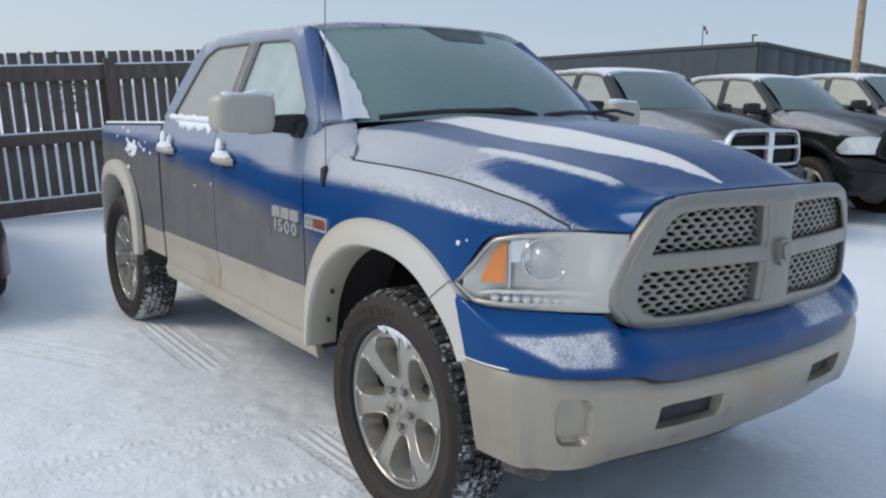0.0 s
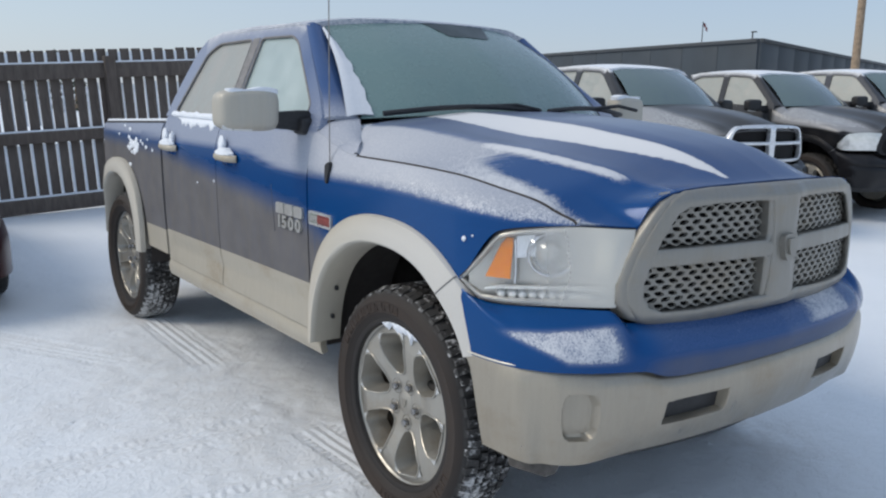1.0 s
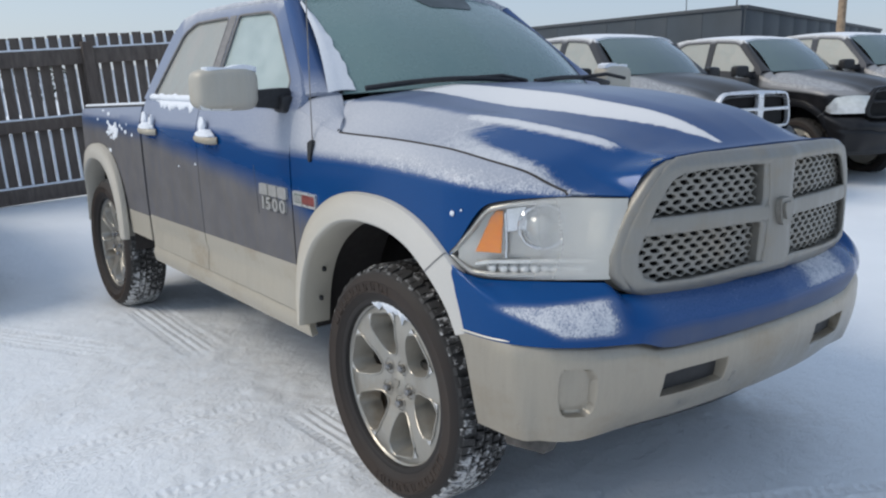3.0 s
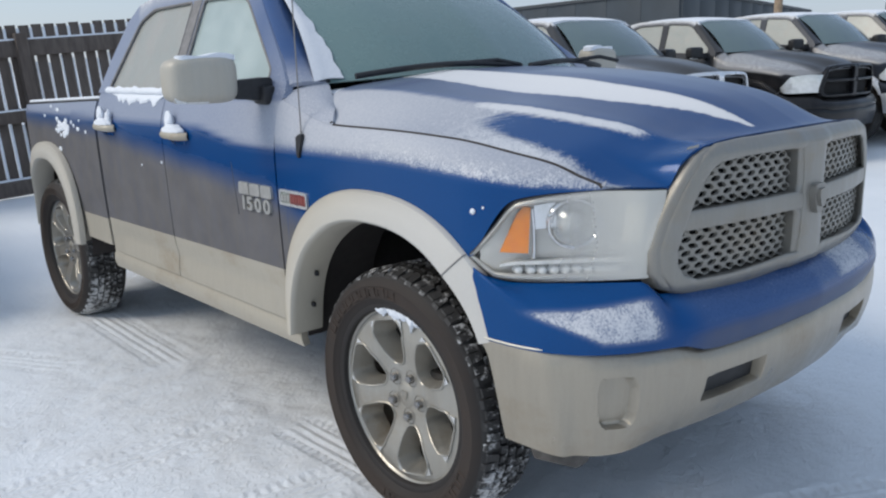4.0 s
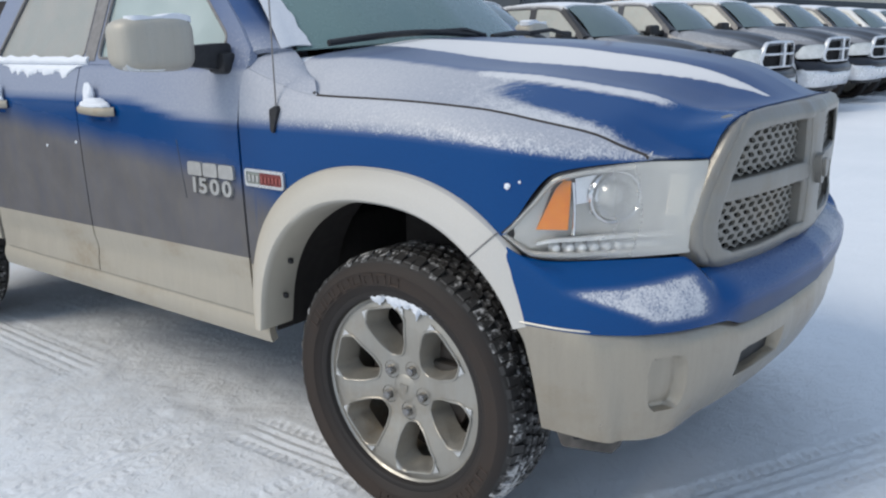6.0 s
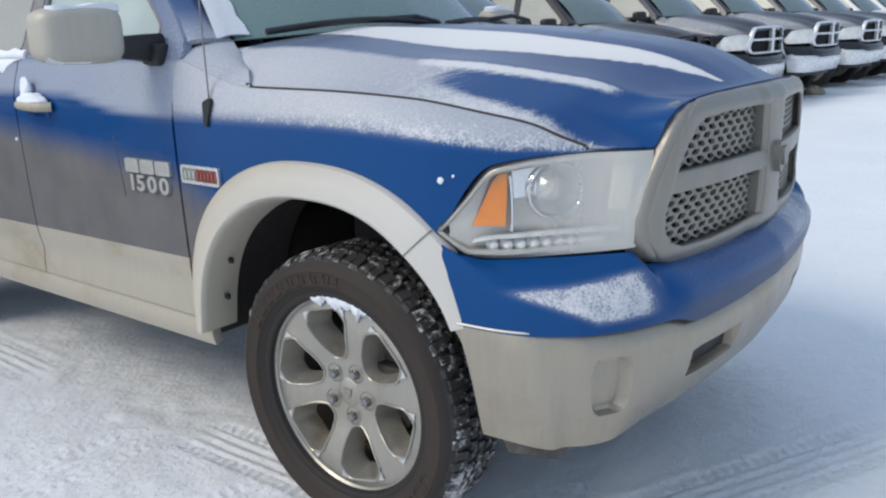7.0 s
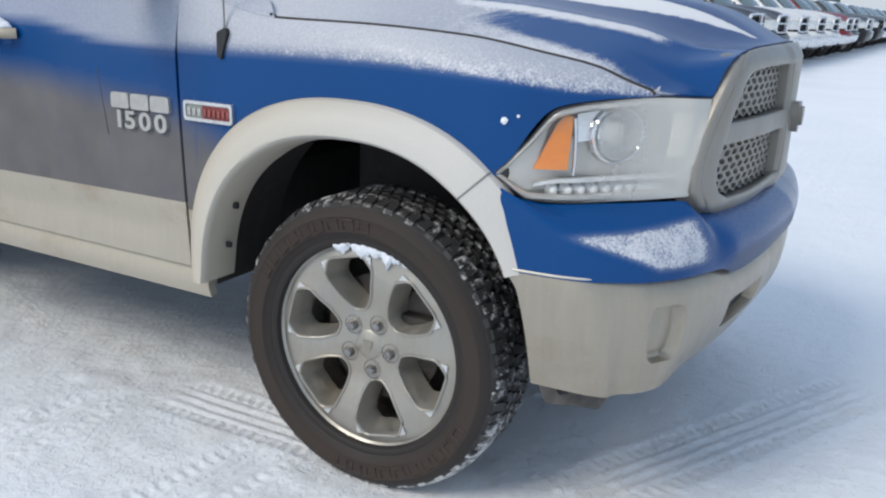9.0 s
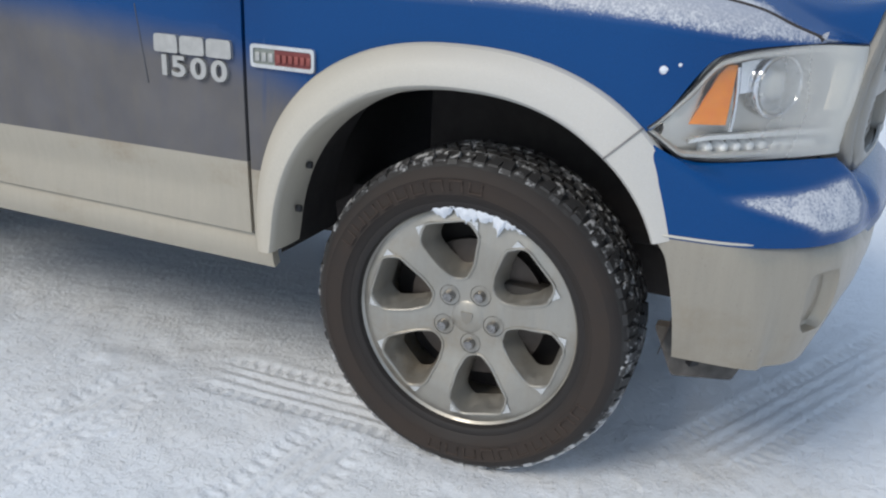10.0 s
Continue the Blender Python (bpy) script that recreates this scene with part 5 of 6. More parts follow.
    for s in (-1, 1):
        part("washer_jet", box_bm((0.03, 0.035, 0.014), (-0.24, s * 0.30, 1.512), 0.005), BLACK, root)
    # rear-view mirror bracket behind the glass
    def on_screen(c, v, lift):
        wb, wt = abs(c) * 0.77, abs(c) * 0.635
        a = np.array((float(bot_curve(wb)), wb, 1.525 - 0.03 * c * c))
        b = np.array((float(top_curve(wt)), wt, 1.965 - 0.035 * c * c))
        p = a + (b - a) * v + np.array((0.03, 0, 0.025)) * math.sin(math.pi * v)
        return (p[0] + 0.6 * lift, math.copysign(p[1], c), p[2] + 0.8 * lift)
    P = [[on_screen(0.06 + 0.33 * u, 0.995 - q * 0.20 * float(sstep(1.0, 0.55, abs(u))), 0.003) for q in np.linspace(0, 1, 5)] for u in np.linspace(-1, 1, 17)]
    panel("sensor_shade", P, SHADE, root, "dark sensor shade at the top of the windscreen", depth=0.001)
    for s in (-1, 1):
        P = [[on_screen(s * (0.99 + 0.02 * q), v, 0.001) for q in (0, 0.5, 1)] for v in np.linspace(0, 1, 14)]
        panel("windscreen_seal", P, BLACK, root, depth=0.004)
    # snow caught at the windscreen's edge
    P = []
    for t in np.linspace(0, 1, 30):
        c0, c1 = -1.03 - 0.055 * (1 - t), -1.015 + 0.105 * (1 - t) ** 0.8 * 0.78 * (1 + 0.35 * noise.noise(Vector((t * 11, 3, 1))))
        row = []
        for q in np.linspace(0, 1, 7):
            c = c0 + (c1 - c0) * q
            v = 0.015 + 0.93 * t
            wb, wt = abs(c) * 0.77, abs(c) * 0.635
            a = np.array((float(bot_curve(wb)), wb, 1.525 - 0.03 * c * c))
            b = np.array((float(top_curve(wt)), wt, 1.965 - 0.035 * c * c))
            p = a + (b - a) * v + np.array((0.03, 0, 0.025)) * math.sin(math.pi * v)
            lift = 0.007 * math.sin(math.pi * min(q, 0.97)) + 0.006
            row.append((p[0] + lift, -p[1], p[2] + lift * 0.9))
        P.append(row)
    panel("snow_on_glass", P, FILM, root, "snow drifted along the windscreen edge", depth=0.006)
    # ledge of snow below the rear window, with clumps that slid down the door
    rng = random.Random(11)
    P = []
    for x in np.linspace(-1.66, -2.49, 44):
        h = 0.040 + 0.012 * noise.noise(Vector((x * 14, 0, 0)))
        row = []
        for a in np.linspace(0, 1, 7):
            row.append((x, -(float(cab_w(BELT)) + 0.016 * math.sin(math.pi * a) - 0.008), BELT - 0.008 + h * a))
        P.append(row)
    panel("snow_ledge", P, SNOW, root, "ridge of snow on the window sill", depth=0.02)
    P = []
    for x in np.linspace(-1.70, -2.38, 90):
        tooth = max(0.0, 0.55 + 0.9 * noise.noise(Vector((x * 13, 4, 0)))) ** 1.5 * float(sstep(-1.70, -1.80, x)) * float(sstep(-2.38, -2.22, x))
        drop = 0.006 + 0.080 * tooth * (1 + 0.35 * noise.noise(Vector((x * 60, 9, 0))))
        P.append([(x - 0.02 * a * a, -(float(body_w(x, BELT - drop * a)) + 0.002 + 0.008 * math.sin(math.pi * min(1, a * 0.9 + 0.1))), BELT - 0.004 - drop * a) for a in np.linspace(0, 1, 9)])
    panel("snow_sheet", P, SNOW, root, "torn sheet of snow slid below the window", depth=0.004)
    for hx in (-1.53, -2.42):
        wv = float(body_w(hx, 1.28))
        snow_lump("snow_on_handle", (hx - 0.005, -(wv + 0.024), 1.288), (0.095, 0.032, 0.026), 4, root, "snow on the door handle")
        snow_lump("snow_on_handle", (hx - 0.055, -(wv + 0.012), 1.325), (0.030, 0.018, 0.050), 9, root)
        if hx < -2:
            snow_lump("snow_on_handle", (hx + 0.055, -(wv + 0.012), 1.318), (0.022, 0.016, 0.040), 14, root)
    # snow in the box and over the rear arch
    part("snow_on_rail", box_bm((1.34, 0.085, 0.022), (-3.31, -0.905, 1.392), 0.010, turn=Euler((0, radians(-2.0), 0)).to_matrix()), SNOW, root, "strip of snow on the box rail")
    part("snow_on_rail", box_bm((1.34, 0.085, 0.022), (-3.31, 0.905, 1.392), 0.010, turn=Euler((0, radians(-2.0), 0)).to_matrix()), SNOW, root)
    part("snow_in_box", box_bm((1.46, 1.56, 0.08), (-3.38, 0, 0.92), 0.03), SNOW, root)
    for k in range(46):
        # a burst of thrown snow: short streaks away from one spot
        an, far = rng.uniform(0, 6.28), abs(rng.gauss(0, 0.10))
        x, z = -3.17 + 1.7 * far * math.cos(an) * (1.6 if math.cos(an) > 0 else 1.0), 1.235 + far * math.sin(an) * 0.9
        q = rng.uniform(0.006, 0.017) * (1.3 if far < 0.06 else 0.8)
        snow_lump("snow_clump", (x, -(float(body_w(x, z)) + 0.0005), z), (q * rng.uniform(1.0, 2.2), 0.004, q), k, root)
    # bits of snow on paint
    for x, z, q in ((0.452, 1.137, 0.009), (0.485, 1.150, 0.004), (-1.75, 1.12, 0.007), (-2.0, 1.09, 0.006)):
        snow_lump("snow_speck", (x, -(float(body_w(x, z)) + 0.002), z), (q, q * 0.5, q), 6, root)
    # snow in the upper rim, torn along its inner edge
    P = []
    for q in np.linspace(radians(58), radians(114), 60):
        k = math.sin((q - radians(58)) / radians(56) * math.pi) ** 0.7
        r0 = 0.337 + 0.012 * k * (0.6 + noise.noise(Vector((q * 14, 2, 0))))
        r1 = 0.326 - 0.050 * k * max(0.05, 0.75 + 0.9 * noise.noise(Vector((q * 9, 0, 0))) + 0.5 * noise.noise(Vector((q * 31, 5, 0))))
        P.append([(0.004 + (r0 + (r1 - r0) * a) * math.cos(q), -(0.905 + 0.058 - 0.010 * a + 0.008 * math.sin(math.pi * a) * (1 + 0.6 * noise.noise(Vector((q * 40, a * 6, 0))))), 0.407 + (r0 + (r1 - r0) * a) * math.sin(q)) for a in np.linspace(0, 1, 8)])
    panel("snow_in_rim", P, SNOW, root, "snow stuck inside the wheel rim", depth=0.006, inner=(0, 0, 0.4))


bot_curve = pch([0, 0.5, 0.77], [-0.37, -0.45, -0.60])
top_curve = pch([0, 0.4, 0.635], [-0.985, -1.05, -1.18])
FAR_GLASS = frosted_glass("far_glass", (0.46, 0.44, 0.39), 0.85, 0.4)
FAR_SCREEN = frosted_glass("far_screen", (0.105, 0.145, 0.165), 0.78, 0.12)
SEAT = plain("seat_cloth", (0.05, 0.05, 0.052), 0.9, 0, 0.2, 80)
FILM = snow_stuff("blown_frost", (0.66, 0.69, 0.74))
SHADE = plain("screen_shade", (0.03, 0.045, 0.05), 0.4)
PILLAR = plain("dusty_pillar", (0.20, 0.19, 0.185), 0.6, 0, 0.2, 30)
MARK = plain("sidewall_marks", (0.062, 0.045, 0.036), 0.9)
BADGE = plain("badge_silver", (0.50, 0.49, 0.465), 0.35, 0.5, 0.10, 40)
DENT_SHADE = plain("dent_shadow_line", (0.085, 0.09, 0.105), 0.6)


def parked(x, w, z):
    """Salt, frost and a dusting of snow on the other trucks."""
    x, w, z = np.asarray(x), np.abs(np.asarray(w)), np.asarray(z)
    up = (z > 1.90) & (x < -0.9)
    flank = sstep(0.55, 0.70, w) * (z > 1.22) * (x > -0.6)
    frost = np.where(up, 0.85, np.where((z > 1.30) & (x > -0.5), 0.10 + 0.34 * flank, 0.05))
    haze = np.where(up, 0.85, np.where(z > 1.24, 0.07 + 0.42 * flank, 0.0))
    dust = np.where(z < 1.25, 0.07, 0.05) * np.ones_like(x)
    return {"dust": dust, "haze": haze, "frost": frost}


hero_truck = pickup("frosted blue crew-cab pickup with champagne lower panels, filmed with road salt", pose(0, 0, 0), BLUE, BEIGE, SILVER, weather, hero=True)

# ---- the lot ----
def snow_ground():
    n = Nodes("trodden_snow")
    pos = n.tc.outputs["Object"]
    big, mid, fine, grit = n.noise(0.55, 4), n.noise(5.5, 6, 0.65), n.noise(45, 4, 0.7), n.noise(150, 3, 0.8)
    worn = n.math("MULTIPLY", n.attr("worn"), n.range(n.math("ADD", mid, n.math("MULTIPLY", n.math("SUBTRACT", fine, 0.5), 0.6)), 0.30, 0.65), True)
    col = n.mix(n.range(big, 0.35, 0.65), (0.80, 0.838, 0.875), (0.855, 0.885, 0.92))
    col = n.mix(worn, col, (0.60, 0.575, 0.54))
    col = n.mix(n.math("MULTIPLY", n.range(grit, 0.70, 0.78), n.range(mid, 0.45, 0.65, 0.0, 0.6)), col, (0.22, 0.19, 0.16))
    n.set(Base_Color=col, Roughness=0.9)
    n.bump(n.math("ADD", n.math("MULTIPLY", mid, 0.8), n.math("ADD", n.math("MULTIPLY", n.range(fine, 0.5, 0.75), 0.16), n.math("MULTIPLY", n.range(grit, 0.62, 0.75), 0.16))), 0.7, 0.03)
    return n.mat


def track(x, y, p0, p1, width, depth, fade=0.25):
    """Height left by a tyre rolled from p0 to p1: ribs lengthwise and lugs at the edges."""
    d = np.array(p1) - np.array(p0)
    ln = np.hypot(*d)
    d = d / ln
    u = (x - p0[0]) * d[0] + (y - p0[1]) * d[1]
    v = -(x - p0[0]) * d[1] + (y - p0[1]) * d[0]
    mask = sstep(0, fade, u) * sstep(ln, ln - fade, u) * sstep(width / 2 + 0.02, width / 2 - 0.01, np.abs(v))
    ribs = sstep(0.25, 0.75, 0.5 + 0.5 * np.cos(v / width * 2 * np.pi * 4.5))
    lugs = (np.abs(v) > width * 0.33) * (0.5 + 0.5 * np.sign(np.sin(u / 0.047 * 2 * np.pi + 2 * np.sign(v))))
    berm = 0.35 * np.exp(-((np.abs(v) - width / 2 - 0.025) / 0.022) ** 2) * sstep(0, fade, u) * sstep(ln, ln - fade, u)
    return depth * (-mask * (0.2 + 0.8 * np.where(np.abs(v) > width * 0.33, 1 - lugs, 1 - ribs)) + berm), mask


def rise(y):
    return 0.15 * sstep(8.5, 14.0, y)


def bank(x, y):
    """The lot climbs gently along the foot of the fence."""
    return sstep(-8.3, -9.2, x) * (0.05 + 0.061 * np.clip(y, -7, 7.2)) * sstep(16, 9, y)


def ground_height(x, y, near):
    z = GROUND + rise(y) + bank(x, y)
    worn = 0 * x
    if near:
        rough = np.array([noise.fractal(Vector((a * 1.9, b * 1.9, 0)), 0.8, 2.1, 5) for a, b in zip(x.ravel(), y.ravel())]).reshape(x.shape)
        lump = np.array([noise.noise(Vector((a * 9, b * 9, 4))) for a, b in zip(x.ravel(), y.ravel())]).reshape(x.shape)
        crumb = np.array([noise.noise(Vector((a * 31, b * 31, 7))) for a, b in zip(x.ravel(), y.ravel())]).reshape(x.shape)
        z = z + 0.005 * rough + 0.003 * lump + 0.012 * np.clip(crumb - 0.34, 0, 1) * sstep(-0.1, 0.3, rough)
        for p0, p1, w, d in (((-3.45, -0.87), (-2.0, -0.89), 0.25, 0.007), ((-1.02, -0.855), (0.10, -0.83), 0.23, 0.008), ((0.62, -0.70), (1.40, 0.75), 0.24, 0.005),
                             ((-0.50, -2.1), (-0.32, -0.86), 0.24, 0.006), ((-1.15, -2.2), (-1.08, -0.92), 0.22, 0.004), ((0.05, -1.75), (0.45, -0.85), 0.22, 0.003), ((-4.6, -2.6), (-2.4, -1.3), 0.24, 0.006)):
            h, m = track(x, y, p0, p1, w, d)
            z = z + h
            worn = np.maximum(worn, 0.22 * m)
        scuff = np.exp(-(((x + 1.7) / 1.5) ** 4) - (((y + 1.05) / 0.5) ** 4))
        z = z + scuff * 0.010 * lump * np.abs(rough) * 1.5
        worn = np.maximum(worn, 0.34 * scuff)
        for cx in (0.0, -3.57):
            for cy in (-0.86, 0.86):
                d = np.exp(-(((x - cx) / 0.24) ** 4) - (((y - cy) / 0.17) ** 4))
                z = z * (1 - d) + (-0.047) * d
                worn = np.maximum(worn, 0.5 * np.exp(-(((x - cx - 0.25) / 0.5) ** 2) - ((y - cy) / 0.3) ** 2))
        worn = np.maximum(worn, 0.5 * np.exp(-(((x - 0.75) / 0.5) ** 2) - (((y + 0.75) / 0.25) ** 2)))
        worn = np.maximum(worn, 0.30 * np.exp(-(((x + 0.8) / 2.0) ** 4) - (((y + 1.5) / 0.9) ** 4)) * sstep(-0.25, 0.35, rough))
    return z, worn


# one sheet: fine near the truck, coarse to the horizon
near_x = np.concatenate([-np.geomspace(5.2, 900, 26)[::-1], np.linspace(-5.0, -1.72, 170), np.linspace(-1.71, 1.9, 440), np.linspace(1.95, 5, 20), np.geomspace(5.6, 900, 22)])
near_y = np.concatenate([-np.geomspace(4.2, 900, 24)[::-1], np.linspace(-4.0, -2.3, 40), np.linspace(-2.28, 0.9, 390), np.linspace(0.95, 5, 40), np.geomspace(5.3, 900, 34)])
GX, GY = np.meshgrid(near_x, near_y, indexing="ij")
gz, gw = ground_height(GX, GY, True)
nx, ny = GX.shape
gv = np.stack([GX, GY, gz], 2).reshape(-1, 3)
gf = [(i * ny + j, (i + 1) * ny + j, (i + 1) * ny + j + 1, i * ny + j + 1) for i in range(nx - 1) for j in range(ny - 1)]
ground = link_mesh("ground", gv, gf, snow_ground(), angle=80)
at_worn = ground.data.attributes.new("worn", "FLOAT", "POINT")
at_worn.data.foreach_set("value", np.ascontiguousarray(gw.ravel(), dtype=np.float32))
tagged(ground, "trodden snow with tyre tracks and dirty scuffed patches", "snow ground", kind="structure")

# ---- the other pickups, in a row beside the blue one ----
CHROME_FAR = plain("far_chrome", (0.74, 0.75, 0.77), 0.30, 0.6, 0.1, 20)
GREY_P = car_paint("charcoal_paint", (0.019, 0.020, 0.023), 0.2)
BLACK_P = car_paint("black_paint", (0.012, 0.012, 0.014), 0.2)
NIGHT_P = car_paint("night_paint", (0.020, 0.024, 0.034), 0.3)
RED_P = car_paint("maroon_paint", (0.035, 0.006, 0.010), 0.2, 0.35, (0.03, 0.02, 0.022))
CRIMSON_P = car_paint("crimson_paint", (0.20, 0.012, 0.016), 0.15)
WHITE_P = car_paint("white_paint", (0.70, 0.70, 0.69), 0.0)
group = "pickups in the row"


def stand(x, y, yaw=0.0):
    return pose(x, y, float(rise(y)) - 0.0, 0, 0, yaw)


first = tagged(pickup("charcoal pickup truck with a chrome grille and frosted windows", stand(-3.97, 6.43, -6.4), GREY_P, GREY_P, CHROME_FAR, parked, mirrors=GREY_P), group=group)
second = tagged(pickup("black pickup truck with a frosted hood, snow on its roof", stand(-3.74, 9.55, -5.2), BLACK_P, BLACK_P, BLACK_P, parked), group=group)
third = tagged(pickup("dark pickup truck with a chrome grille and bumper", stand(-3.36, 11.93, -5.6), NIGHT_P, CHROME_FAR, CHROME_FAR, parked), group=group)
white = tagged(pickup("white pickup truck with a chrome bumper", stand(-2.10, 24.9, -3.5), WHITE_P, CHROME_FAR, CHROME_FAR, parked), group=group)
copy_thing(third, stand(-2.93, 14.1, -4.5))
copy_thing(third, stand(-2.70, 16.98, -5.0))
copy_thing(third, stand(-2.50, 19.58, -3.0))
red = tagged(pickup("red pickup truck dusted with snow", stand(-1.72, 30.4, -3.2), CRIMSON_P, CHROME_FAR, CHROME_FAR, parked), group=group)
copy_thing(white, stand(-2.30, 22.3, -3.6))
copy_thing(white, stand(-1.93, 27.6, -3.0))
row_x = pch([22.0, 30.0, 48.0, 76.0], [-2.30, -1.75, -1.0, 0.2])
for k, ob in enumerate((third, first, white, second, first, third, white, second, third, first, red, third, second, first)):
    y = 33.2 + 2.9 * k
    copy_thing(ob, stand(float(row_x(y)) - 0.1 * math.sin(y), y, math.cos(y) - 3))


def sedan(label, at, paint):
    """A low four-door car, its front axle at x = 0, heading along +x."""
    root = thing("car", label, "car", at)
    nose = pch([-3.7, -3.5, -2.8, -1.0, 0.3, 0.68, 0.80, 0.86], [0.55, 0.80, 0.90, 0.91, 0.90, 0.80, 0.62, 0.40])
    top = pch([-3.7, -3.4, -2.9, -0.6, 0.4, 0.75, 0.86], [0.90, 0.98, 1.0, 0.97, 0.82, 0.70, 0.55])
    P = []
    for x in np.linspace(-3.7, 0.86, 60):
        w, h = float(nose(x)), float(top(x))
        P.append([(x, w * math.copysign(abs(math.cos(a)) ** 0.45, math.cos(a)), 0.24 + (h - 0.24) * abs(math.sin(a)) ** 0.55) for a in np.linspace(0, math.pi, 25)])
    panel("body", P, paint, root, depth=0.02, inner=(-1.5, 0, 0.4), coats=clean)
    P = []
    roof = pch([-2.9, -2.4, -1.7, -1.1, -0.35], [0.98, 1.36, 1.44, 1.40, 0.97])
    for x in np.linspace(-2.9, -0.35, 24):
        h = float(roof(x))
        P.append([(x, (0.80 - 0.42 * (h - 0.97)) * math.copysign(abs(math.cos(a)) ** 0.4, math.cos(a)), 0.95 + (h - 0.95) * abs(math.sin(a)) ** 0.5) for a in np.linspace(0, math.pi, 17)])
    panel("cabin_glass", P, FAR_GLASS, root, depth=0.01, inner=(-1.5, 0, 0.9))
    panel("underbody", [[(x, w, 0.22) for w in (-0.75, 0, 0.75)] for x in np.linspace(-3.5, 0.7, 6)], PITCH, root, inner=(-1.5, 0, 0.6))
    for x in (0.0, -2.75):
        for s in (-1, 1):
            w = wheel(root, (x, s * 0.82, 0.325 + GROUND), s, False)
            w.matrix_basis = w.matrix_basis @ Matrix.Diagonal((0.70, 0.70, 0.70, 1))
    for s in (-1, 1):
        panel("headlight", [[(0.60 + 0.16 * q, s * (0.80 - 0.30 * q), 0.60 + 0.10 * v) for v in (0, 0.5, 1)] for q in np.linspace(0, 1, 5)], LAMP_FAR, root, inner=(-1, 0, 0.5))
    return root


neighbour = sedan("dark maroon car parked beside the blue pickup", pose(-4.72, -2.50, 0), RED_P)

CX, CY = -2.3, 14.4
DIRTY = plain("dirty_snow", (0.34, 0.31, 0.24), 0.9, 0, 0.4, 12, 0.3)
clod = thing("snow_clod", "rough lump of dirty snow lying on the lot", "snow lump", pose(CX, CY, float(rise(CY)) + GROUND))
for k, (dx, dy, q) in enumerate(((0, 0, 0.14), (0.13, 0.03, 0.09), (-0.10, 0.05, 0.08))):
    snow_lump("lump", (dx, dy, q * 0.55), (q, q, q * 0.75), k + 3, clod).data.materials[0] = DIRTY

# ---- fence at the back ----


def fence_wood():
    n = Nodes("weathered_fence_wood")
    g = n.noise(6, 6, 0.65, n.stretched(3, 3, 0.5))
    v = n.noise(60, 4, 0.7, n.stretched(1.5, 1.5, 0.12))
    info = n.nt.nodes.new("ShaderNodeObjectInfo")
    c = n.mix(n.range(g, 0.3, 0.7), (0.080, 0.066, 0.058), (0.165, 0.135, 0.116))
    c = n.mix(n.range(v, 0.55, 0.75), c, (0.17, 0.145, 0.13))
    c = n.mix(n.math("MULTIPLY", info.outputs["Random"], 0.35), c, (0.10, 0.075, 0.06))
    n.set(Base_Color=c, Roughness=0.9)
    n.bump(v, 0.4, 0.006)
    return n.mat


WOOD = fence_wood()
FX = -9.1
fence = thing("fence", "weathered dark wooden picket fence edged with snow, gaps between its boards", "fence", pose(FX, 0, GROUND + 0.05, 3.5), kind="structure")
rng = random.Random(21)


def shared(name, me, parent, m):
    ob = new(name, me)
    ob.parent = parent
    ob.matrix_basis = m
    return ob


def mesh_of(bm, mat):
    me = bpy.data.meshes.new("piece")
    bm.to_mesh(me)
    bm.free()
    me.materials.append(mat)
    return me


post_me = mesh_of(box_bm((0.14, 0.14, 1.98), (0.05, 0, 0.99), 0.01), WOOD)
slat_me = mesh_of(box_bm((0.024, 0.118, 2.02), (-0.04, 0, 1.06), 0.003), WOOD)
edge_me = mesh_of(box_bm((0.012, 0.032, 0.78), (-0.02, 0, 0.50), 0.004), SNOW)
edge2_me = mesh_of(box_bm((0.012, 0.020, 0.62), (-0.02, 0, 1.36), 0.004), SNOW)
cap_me = mesh_of(box_bm((0.05, 0.118, 0.02), (-0.04, 0, 2.078), 0.006), SNOW)
pitch = 0.152
for k in range(90):
    y = -6.5 + pitch * k
    shared("slat", slat_me, fence, pose(rng.uniform(-0.006, 0.006), y, rng.uniform(-0.012, 0.012), 0, 0, rng.uniform(-1.5, 1.5)))
    shared("snow_edge", edge_me, fence, pose(0.0, y + pitch / 2, rng.uniform(-0.01, 0.01)))
    if rng.random() < 0.75:
        shared("snow_edge", edge2_me, fence, pose(-0.02, y + pitch / 2 + rng.uniform(-0.01, 0.01), rng.uniform(-0.08, 0.08)))
    shared("snow_cap", edge_me, fence, pose(0.0, y + pitch / 2, 1.72) @ Matrix.Diagonal((1, 1.0, 0.36, 1)))
for k in range(5):
    shared("post", post_me, fence, pose(0, -4.94 + 2.75 * k, 0))
for z, h, nm in ((1.80, 0.20, "top_rail"), (0.98, 0.15, "middle_rail"), (0.11, 0.20, "bottom_rail")):
    part(nm, box_bm((0.06, 13.7, h), (0.015, 0.3, z), 0.008), WOOD, fence)
    part("snow_on_rail", box_bm((0.07, 13.7, 0.022), (0.015, 0.3, z + h / 2 + 0.008), 0.008), SNOW, fence, "line of snow on the rail")

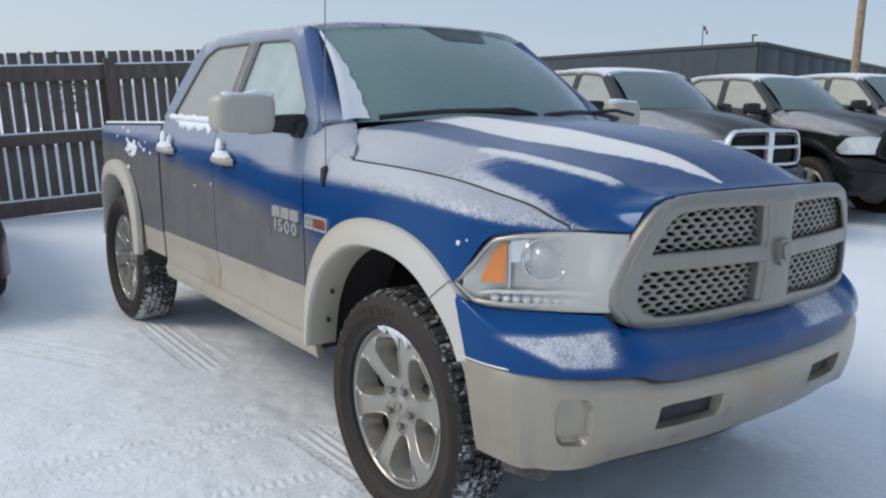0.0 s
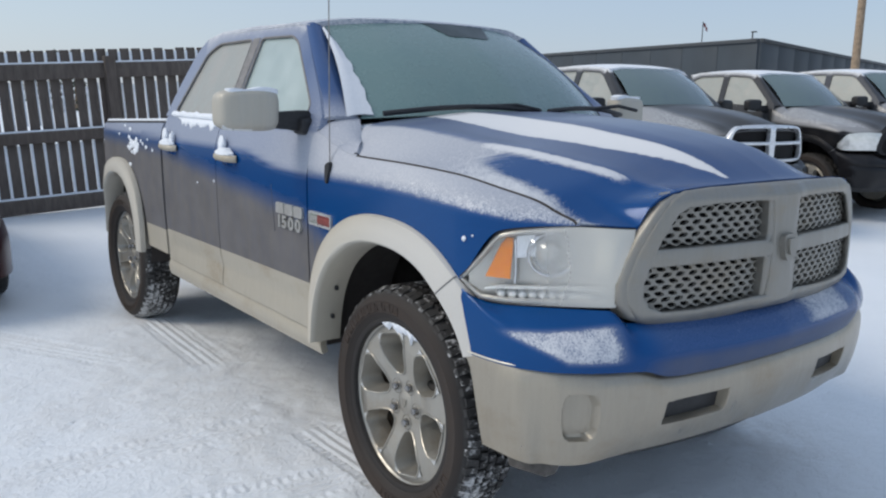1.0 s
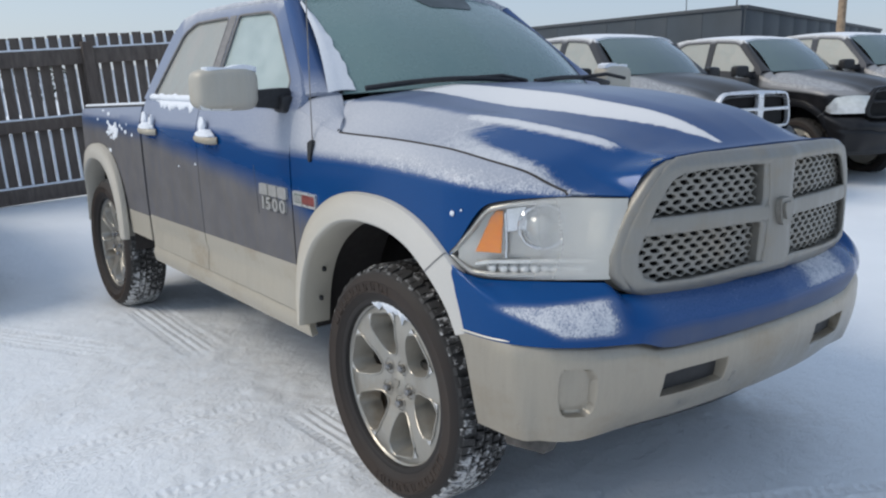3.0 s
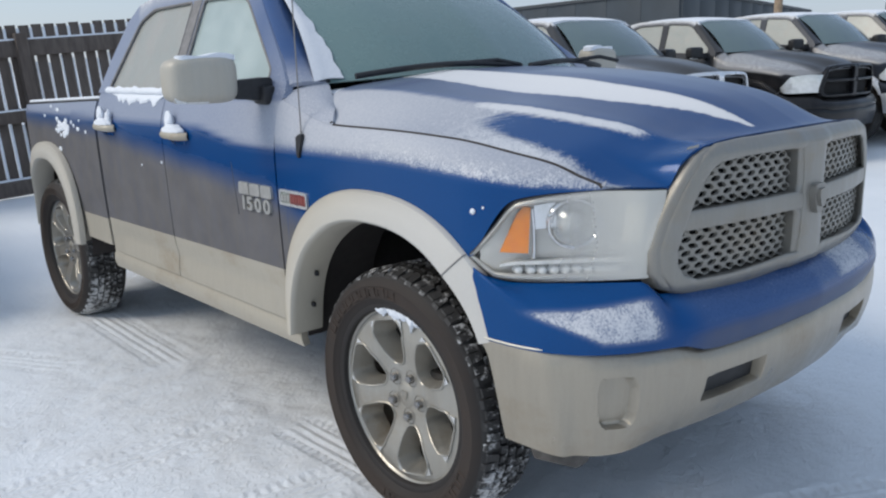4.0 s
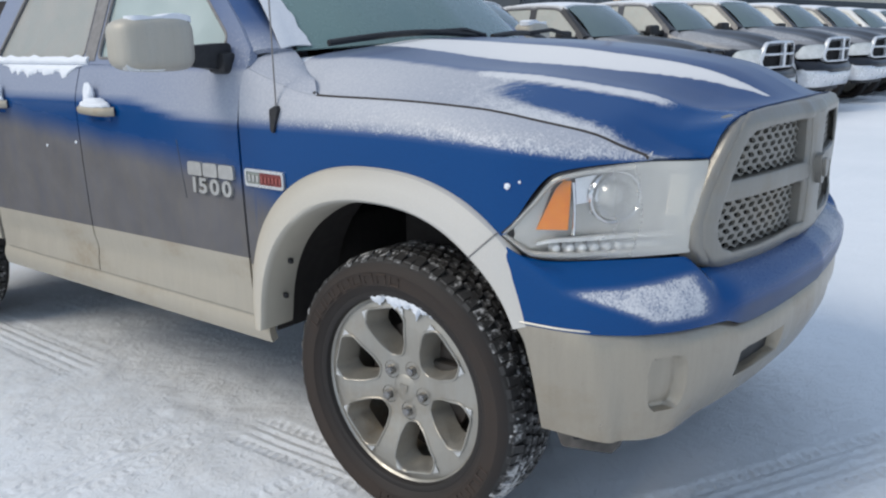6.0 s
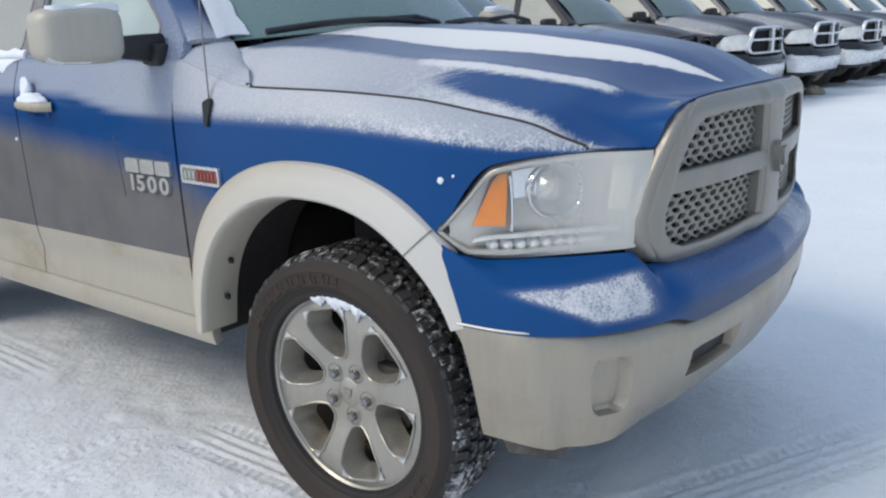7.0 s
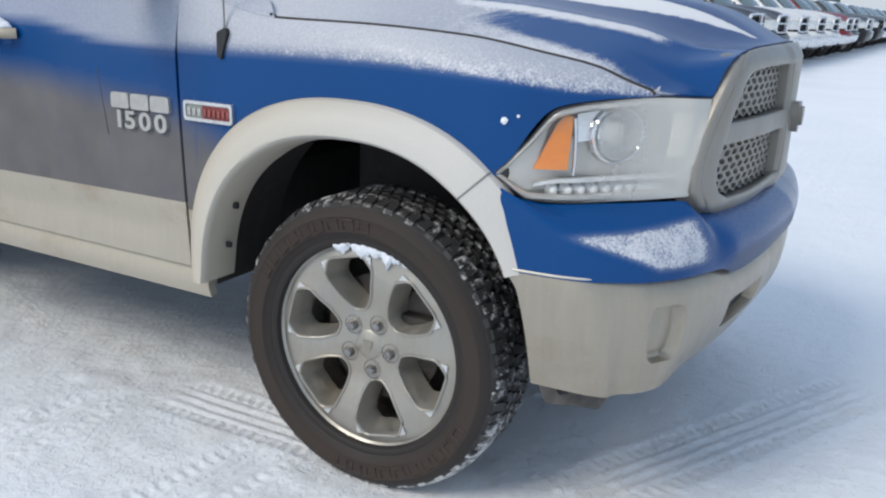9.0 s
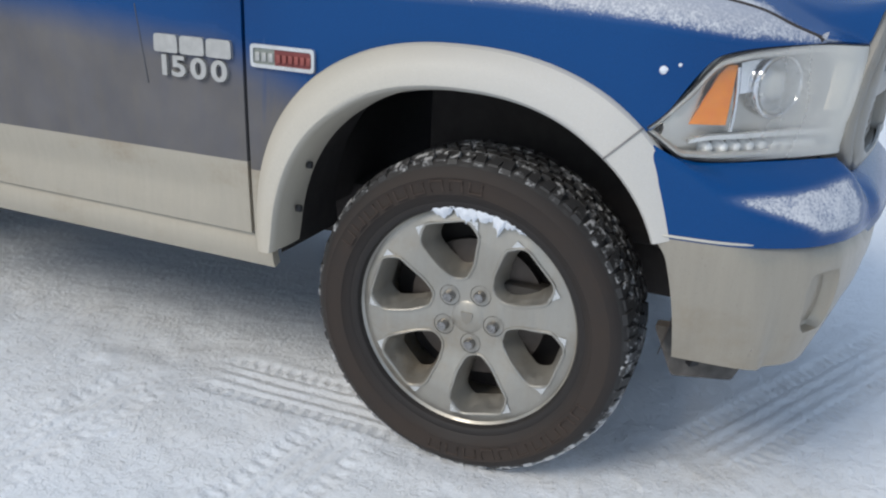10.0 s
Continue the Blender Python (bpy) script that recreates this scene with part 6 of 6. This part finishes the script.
# ---- far off: building, pole, flag, lamp, treetops ----
WALL = plain("grey_cladding", (0.036, 0.046, 0.056), 0.6, 0, 0.12, 0.6)
ROOFING = plain("dark_roof_edge", (0.05, 0.055, 0.06), 0.6)
building = thing("warehouse", "long low grey metal-clad warehouse with a flat roof", "building", pose(-26.2, 41.6, 0.1))
for nm, a, b in (("south_wall", (0, 0), (-45, 10.2)), ("east_wall", (0, 0), (-11, 40))):
    d = Vector((b[0] - a[0], b[1] - a[1], 0))
    n = int(d.length / 3.2)
    for k in range(n):
        p = Vector((a[0], a[1], 0)) + d * ((k + 0.5) / n)
        part("wall_panel", box_bm((d.length / n - 0.03, 0.25, 4.9), (p.x, p.y, 2.45), 0.01, turn=Euler((0, 0, math.atan2(d.y, d.x))).to_matrix()), WALL, building)
    p = Vector((a[0], a[1], 0)) + d * 0.5
    part("parapet", box_bm((d.length, 0.5, 0.22), (p.x, p.y, 4.98), 0.03, turn=Euler((0, 0, math.atan2(d.y, d.x))).to_matrix()), ROOFING, building)
    # bluish haze before the lower wall, painted as a pale band
    part("painted_haze_band", box_bm((d.length, 0.3, 1.0), (p.x, p.y - 0.1, 2.1), 0.03, turn=Euler((0, 0, math.atan2(d.y, d.x))).to_matrix()), plain("wall_haze", (0.20, 0.22, 0.245), 0.7, 0, 0.2, 2.0), building)
shed = thing("pale_shed", "long beige metal shed with a dark band along its wall", "building", pose(-15.5, 44.0, 0))
PALE = plain("beige_cladding", (0.62, 0.57, 0.47), 0.6, 0, 0.06, 0.8)
TAN = plain("tan_cladding", (0.44, 0.40, 0.33), 0.6, 0, 0.06, 0.8)
d = Vector((9.0, 52.0, 0))
turn = Euler((0, 0, math.atan2(d.y, d.x))).to_matrix()
for k in range(16):
    p = d * ((k + 0.5) / 16)
    part("wall_panel", box_bm((d.length / 16 - 0.03, 0.25, 8.0), (p.x, p.y, 4.0), 0.01, turn=turn), PALE if k < 9 else TAN, shed)
part("dark_band", box_bm((d.length, 0.34, 0.7), (d.x / 2, d.y / 2, 3.35), 0.02, turn=turn), WALL, shed)
part("lower_wall", box_bm((d.length, 0.30, 2.9), (d.x / 2, d.y / 2, 1.47), 0.02, turn=turn), plain("lower_cladding", (0.30, 0.31, 0.32), 0.6, 0, 0.08, 0.8), shed)
part("eave", box_bm((d.length, 0.8, 0.25), (d.x / 2, d.y / 2, 8.1), 0.03, turn=turn), ROOFING, shed)
TIMBER = plain("pole_timber", (0.30, 0.22, 0.15), 0.9, 0, 0.25, 8, 0.3)
pole = thing("utility_pole", "tall brown timber utility pole", "utility pole", pose(2.574 - 0.4609 * 33, -2.65 + 0.8875 * 33, 0))
tube("shaft", [(0, 0, -0.1), (0.0, 0, 4), (0.0, 0, 9.5)], 0.16, TIMBER, pole, n=12, taper=0.12)
lamp_post = thing("lamp_post", "thin lamp post above the warehouse roof", "lamp post", pose(2.574 - 0.5516 * 60, -2.65 + 0.8341 * 60, 0))
tube("post", [(0, 0, 0), (0, 0, 6.1)], 0.05, ROOFING, lamp_post)
part("head", box_bm((0.35, 0.18, 0.08), (0.1, 0, 6.1), 0.02), ROOFING, lamp_post)
flag = thing("flag", "small red and white flag on a pole over the roof", "flag", pose(2.574 - 0.5953 * 58, -2.65 + 0.8035 * 58, 0))
tube("flagpole", [(0, 0, 0), (0, 0, 6.6)], 0.03, ROOFING, flag)
P = [[(0.05 + 0.34 * u, 0.10 * math.sin(6 * u), 6.55 - 0.26 * v - 0.34 * u) for v in (0, 0.5, 1)] for u in np.linspace(0, 1, 10)]
panel("cloth", P, [plain("flag_red", (0.16, 0.03, 0.035), 0.8), plain("flag_white", (0.35, 0.35, 0.37), 0.8)], flag, depth=0.004, mat_of=lambda c: 1 if 0.14 < c[0] < 0.29 else 0)
rng = random.Random(8)
NEEDLES = plain("spruce_needles", (0.035, 0.05, 0.035), 0.9, 0, 0.4, 3)
for k, (a, dist, hgt) in enumerate(((-0.9785, 46, 3.42), (-0.9745, 47, 3.5), (-0.9835, 60, 3.9))):
    b = math.sqrt(1 - a * a)
    tree = thing("spruce", "distant dark spruce behind the fence", "tree", pose(2.574 + a * dist, -2.65 + b * dist, 0))
    tube("trunk", [(0, 0, 0), (0, 0, hgt)], 0.10, TIMBER, tree, taper=0.02)
    vs, fs = [], []
    for j in range(240):
        z = hgt * (0.15 + 0.85 * j / 240)
        r = 0.22 * (hgt - z) + 0.03
        an = rng.uniform(0, 6.28)
        c = Vector((r * math.cos(an) * rng.uniform(0.3, 1), r * math.sin(an) * rng.uniform(0.3, 1), z))
        o = Vector((math.cos(an), math.sin(an), -0.35))
        t = Vector((-math.sin(an), math.cos(an), 0))
        i = len(vs)
        vs += [c, c + o * 0.22 + t * 0.07, c + o * 0.30, c + o * 0.22 - t * 0.07, c + Vector((0, 0, 0.08))]
        fs += [(i, i + 1, i + 2, i + 3), (i + 4, i + 2, i + 1), (i + 4, i + 3, i + 2)]
    tagged(link_mesh("crown", vs, fs, NEEDLES, tree, smooth=False))
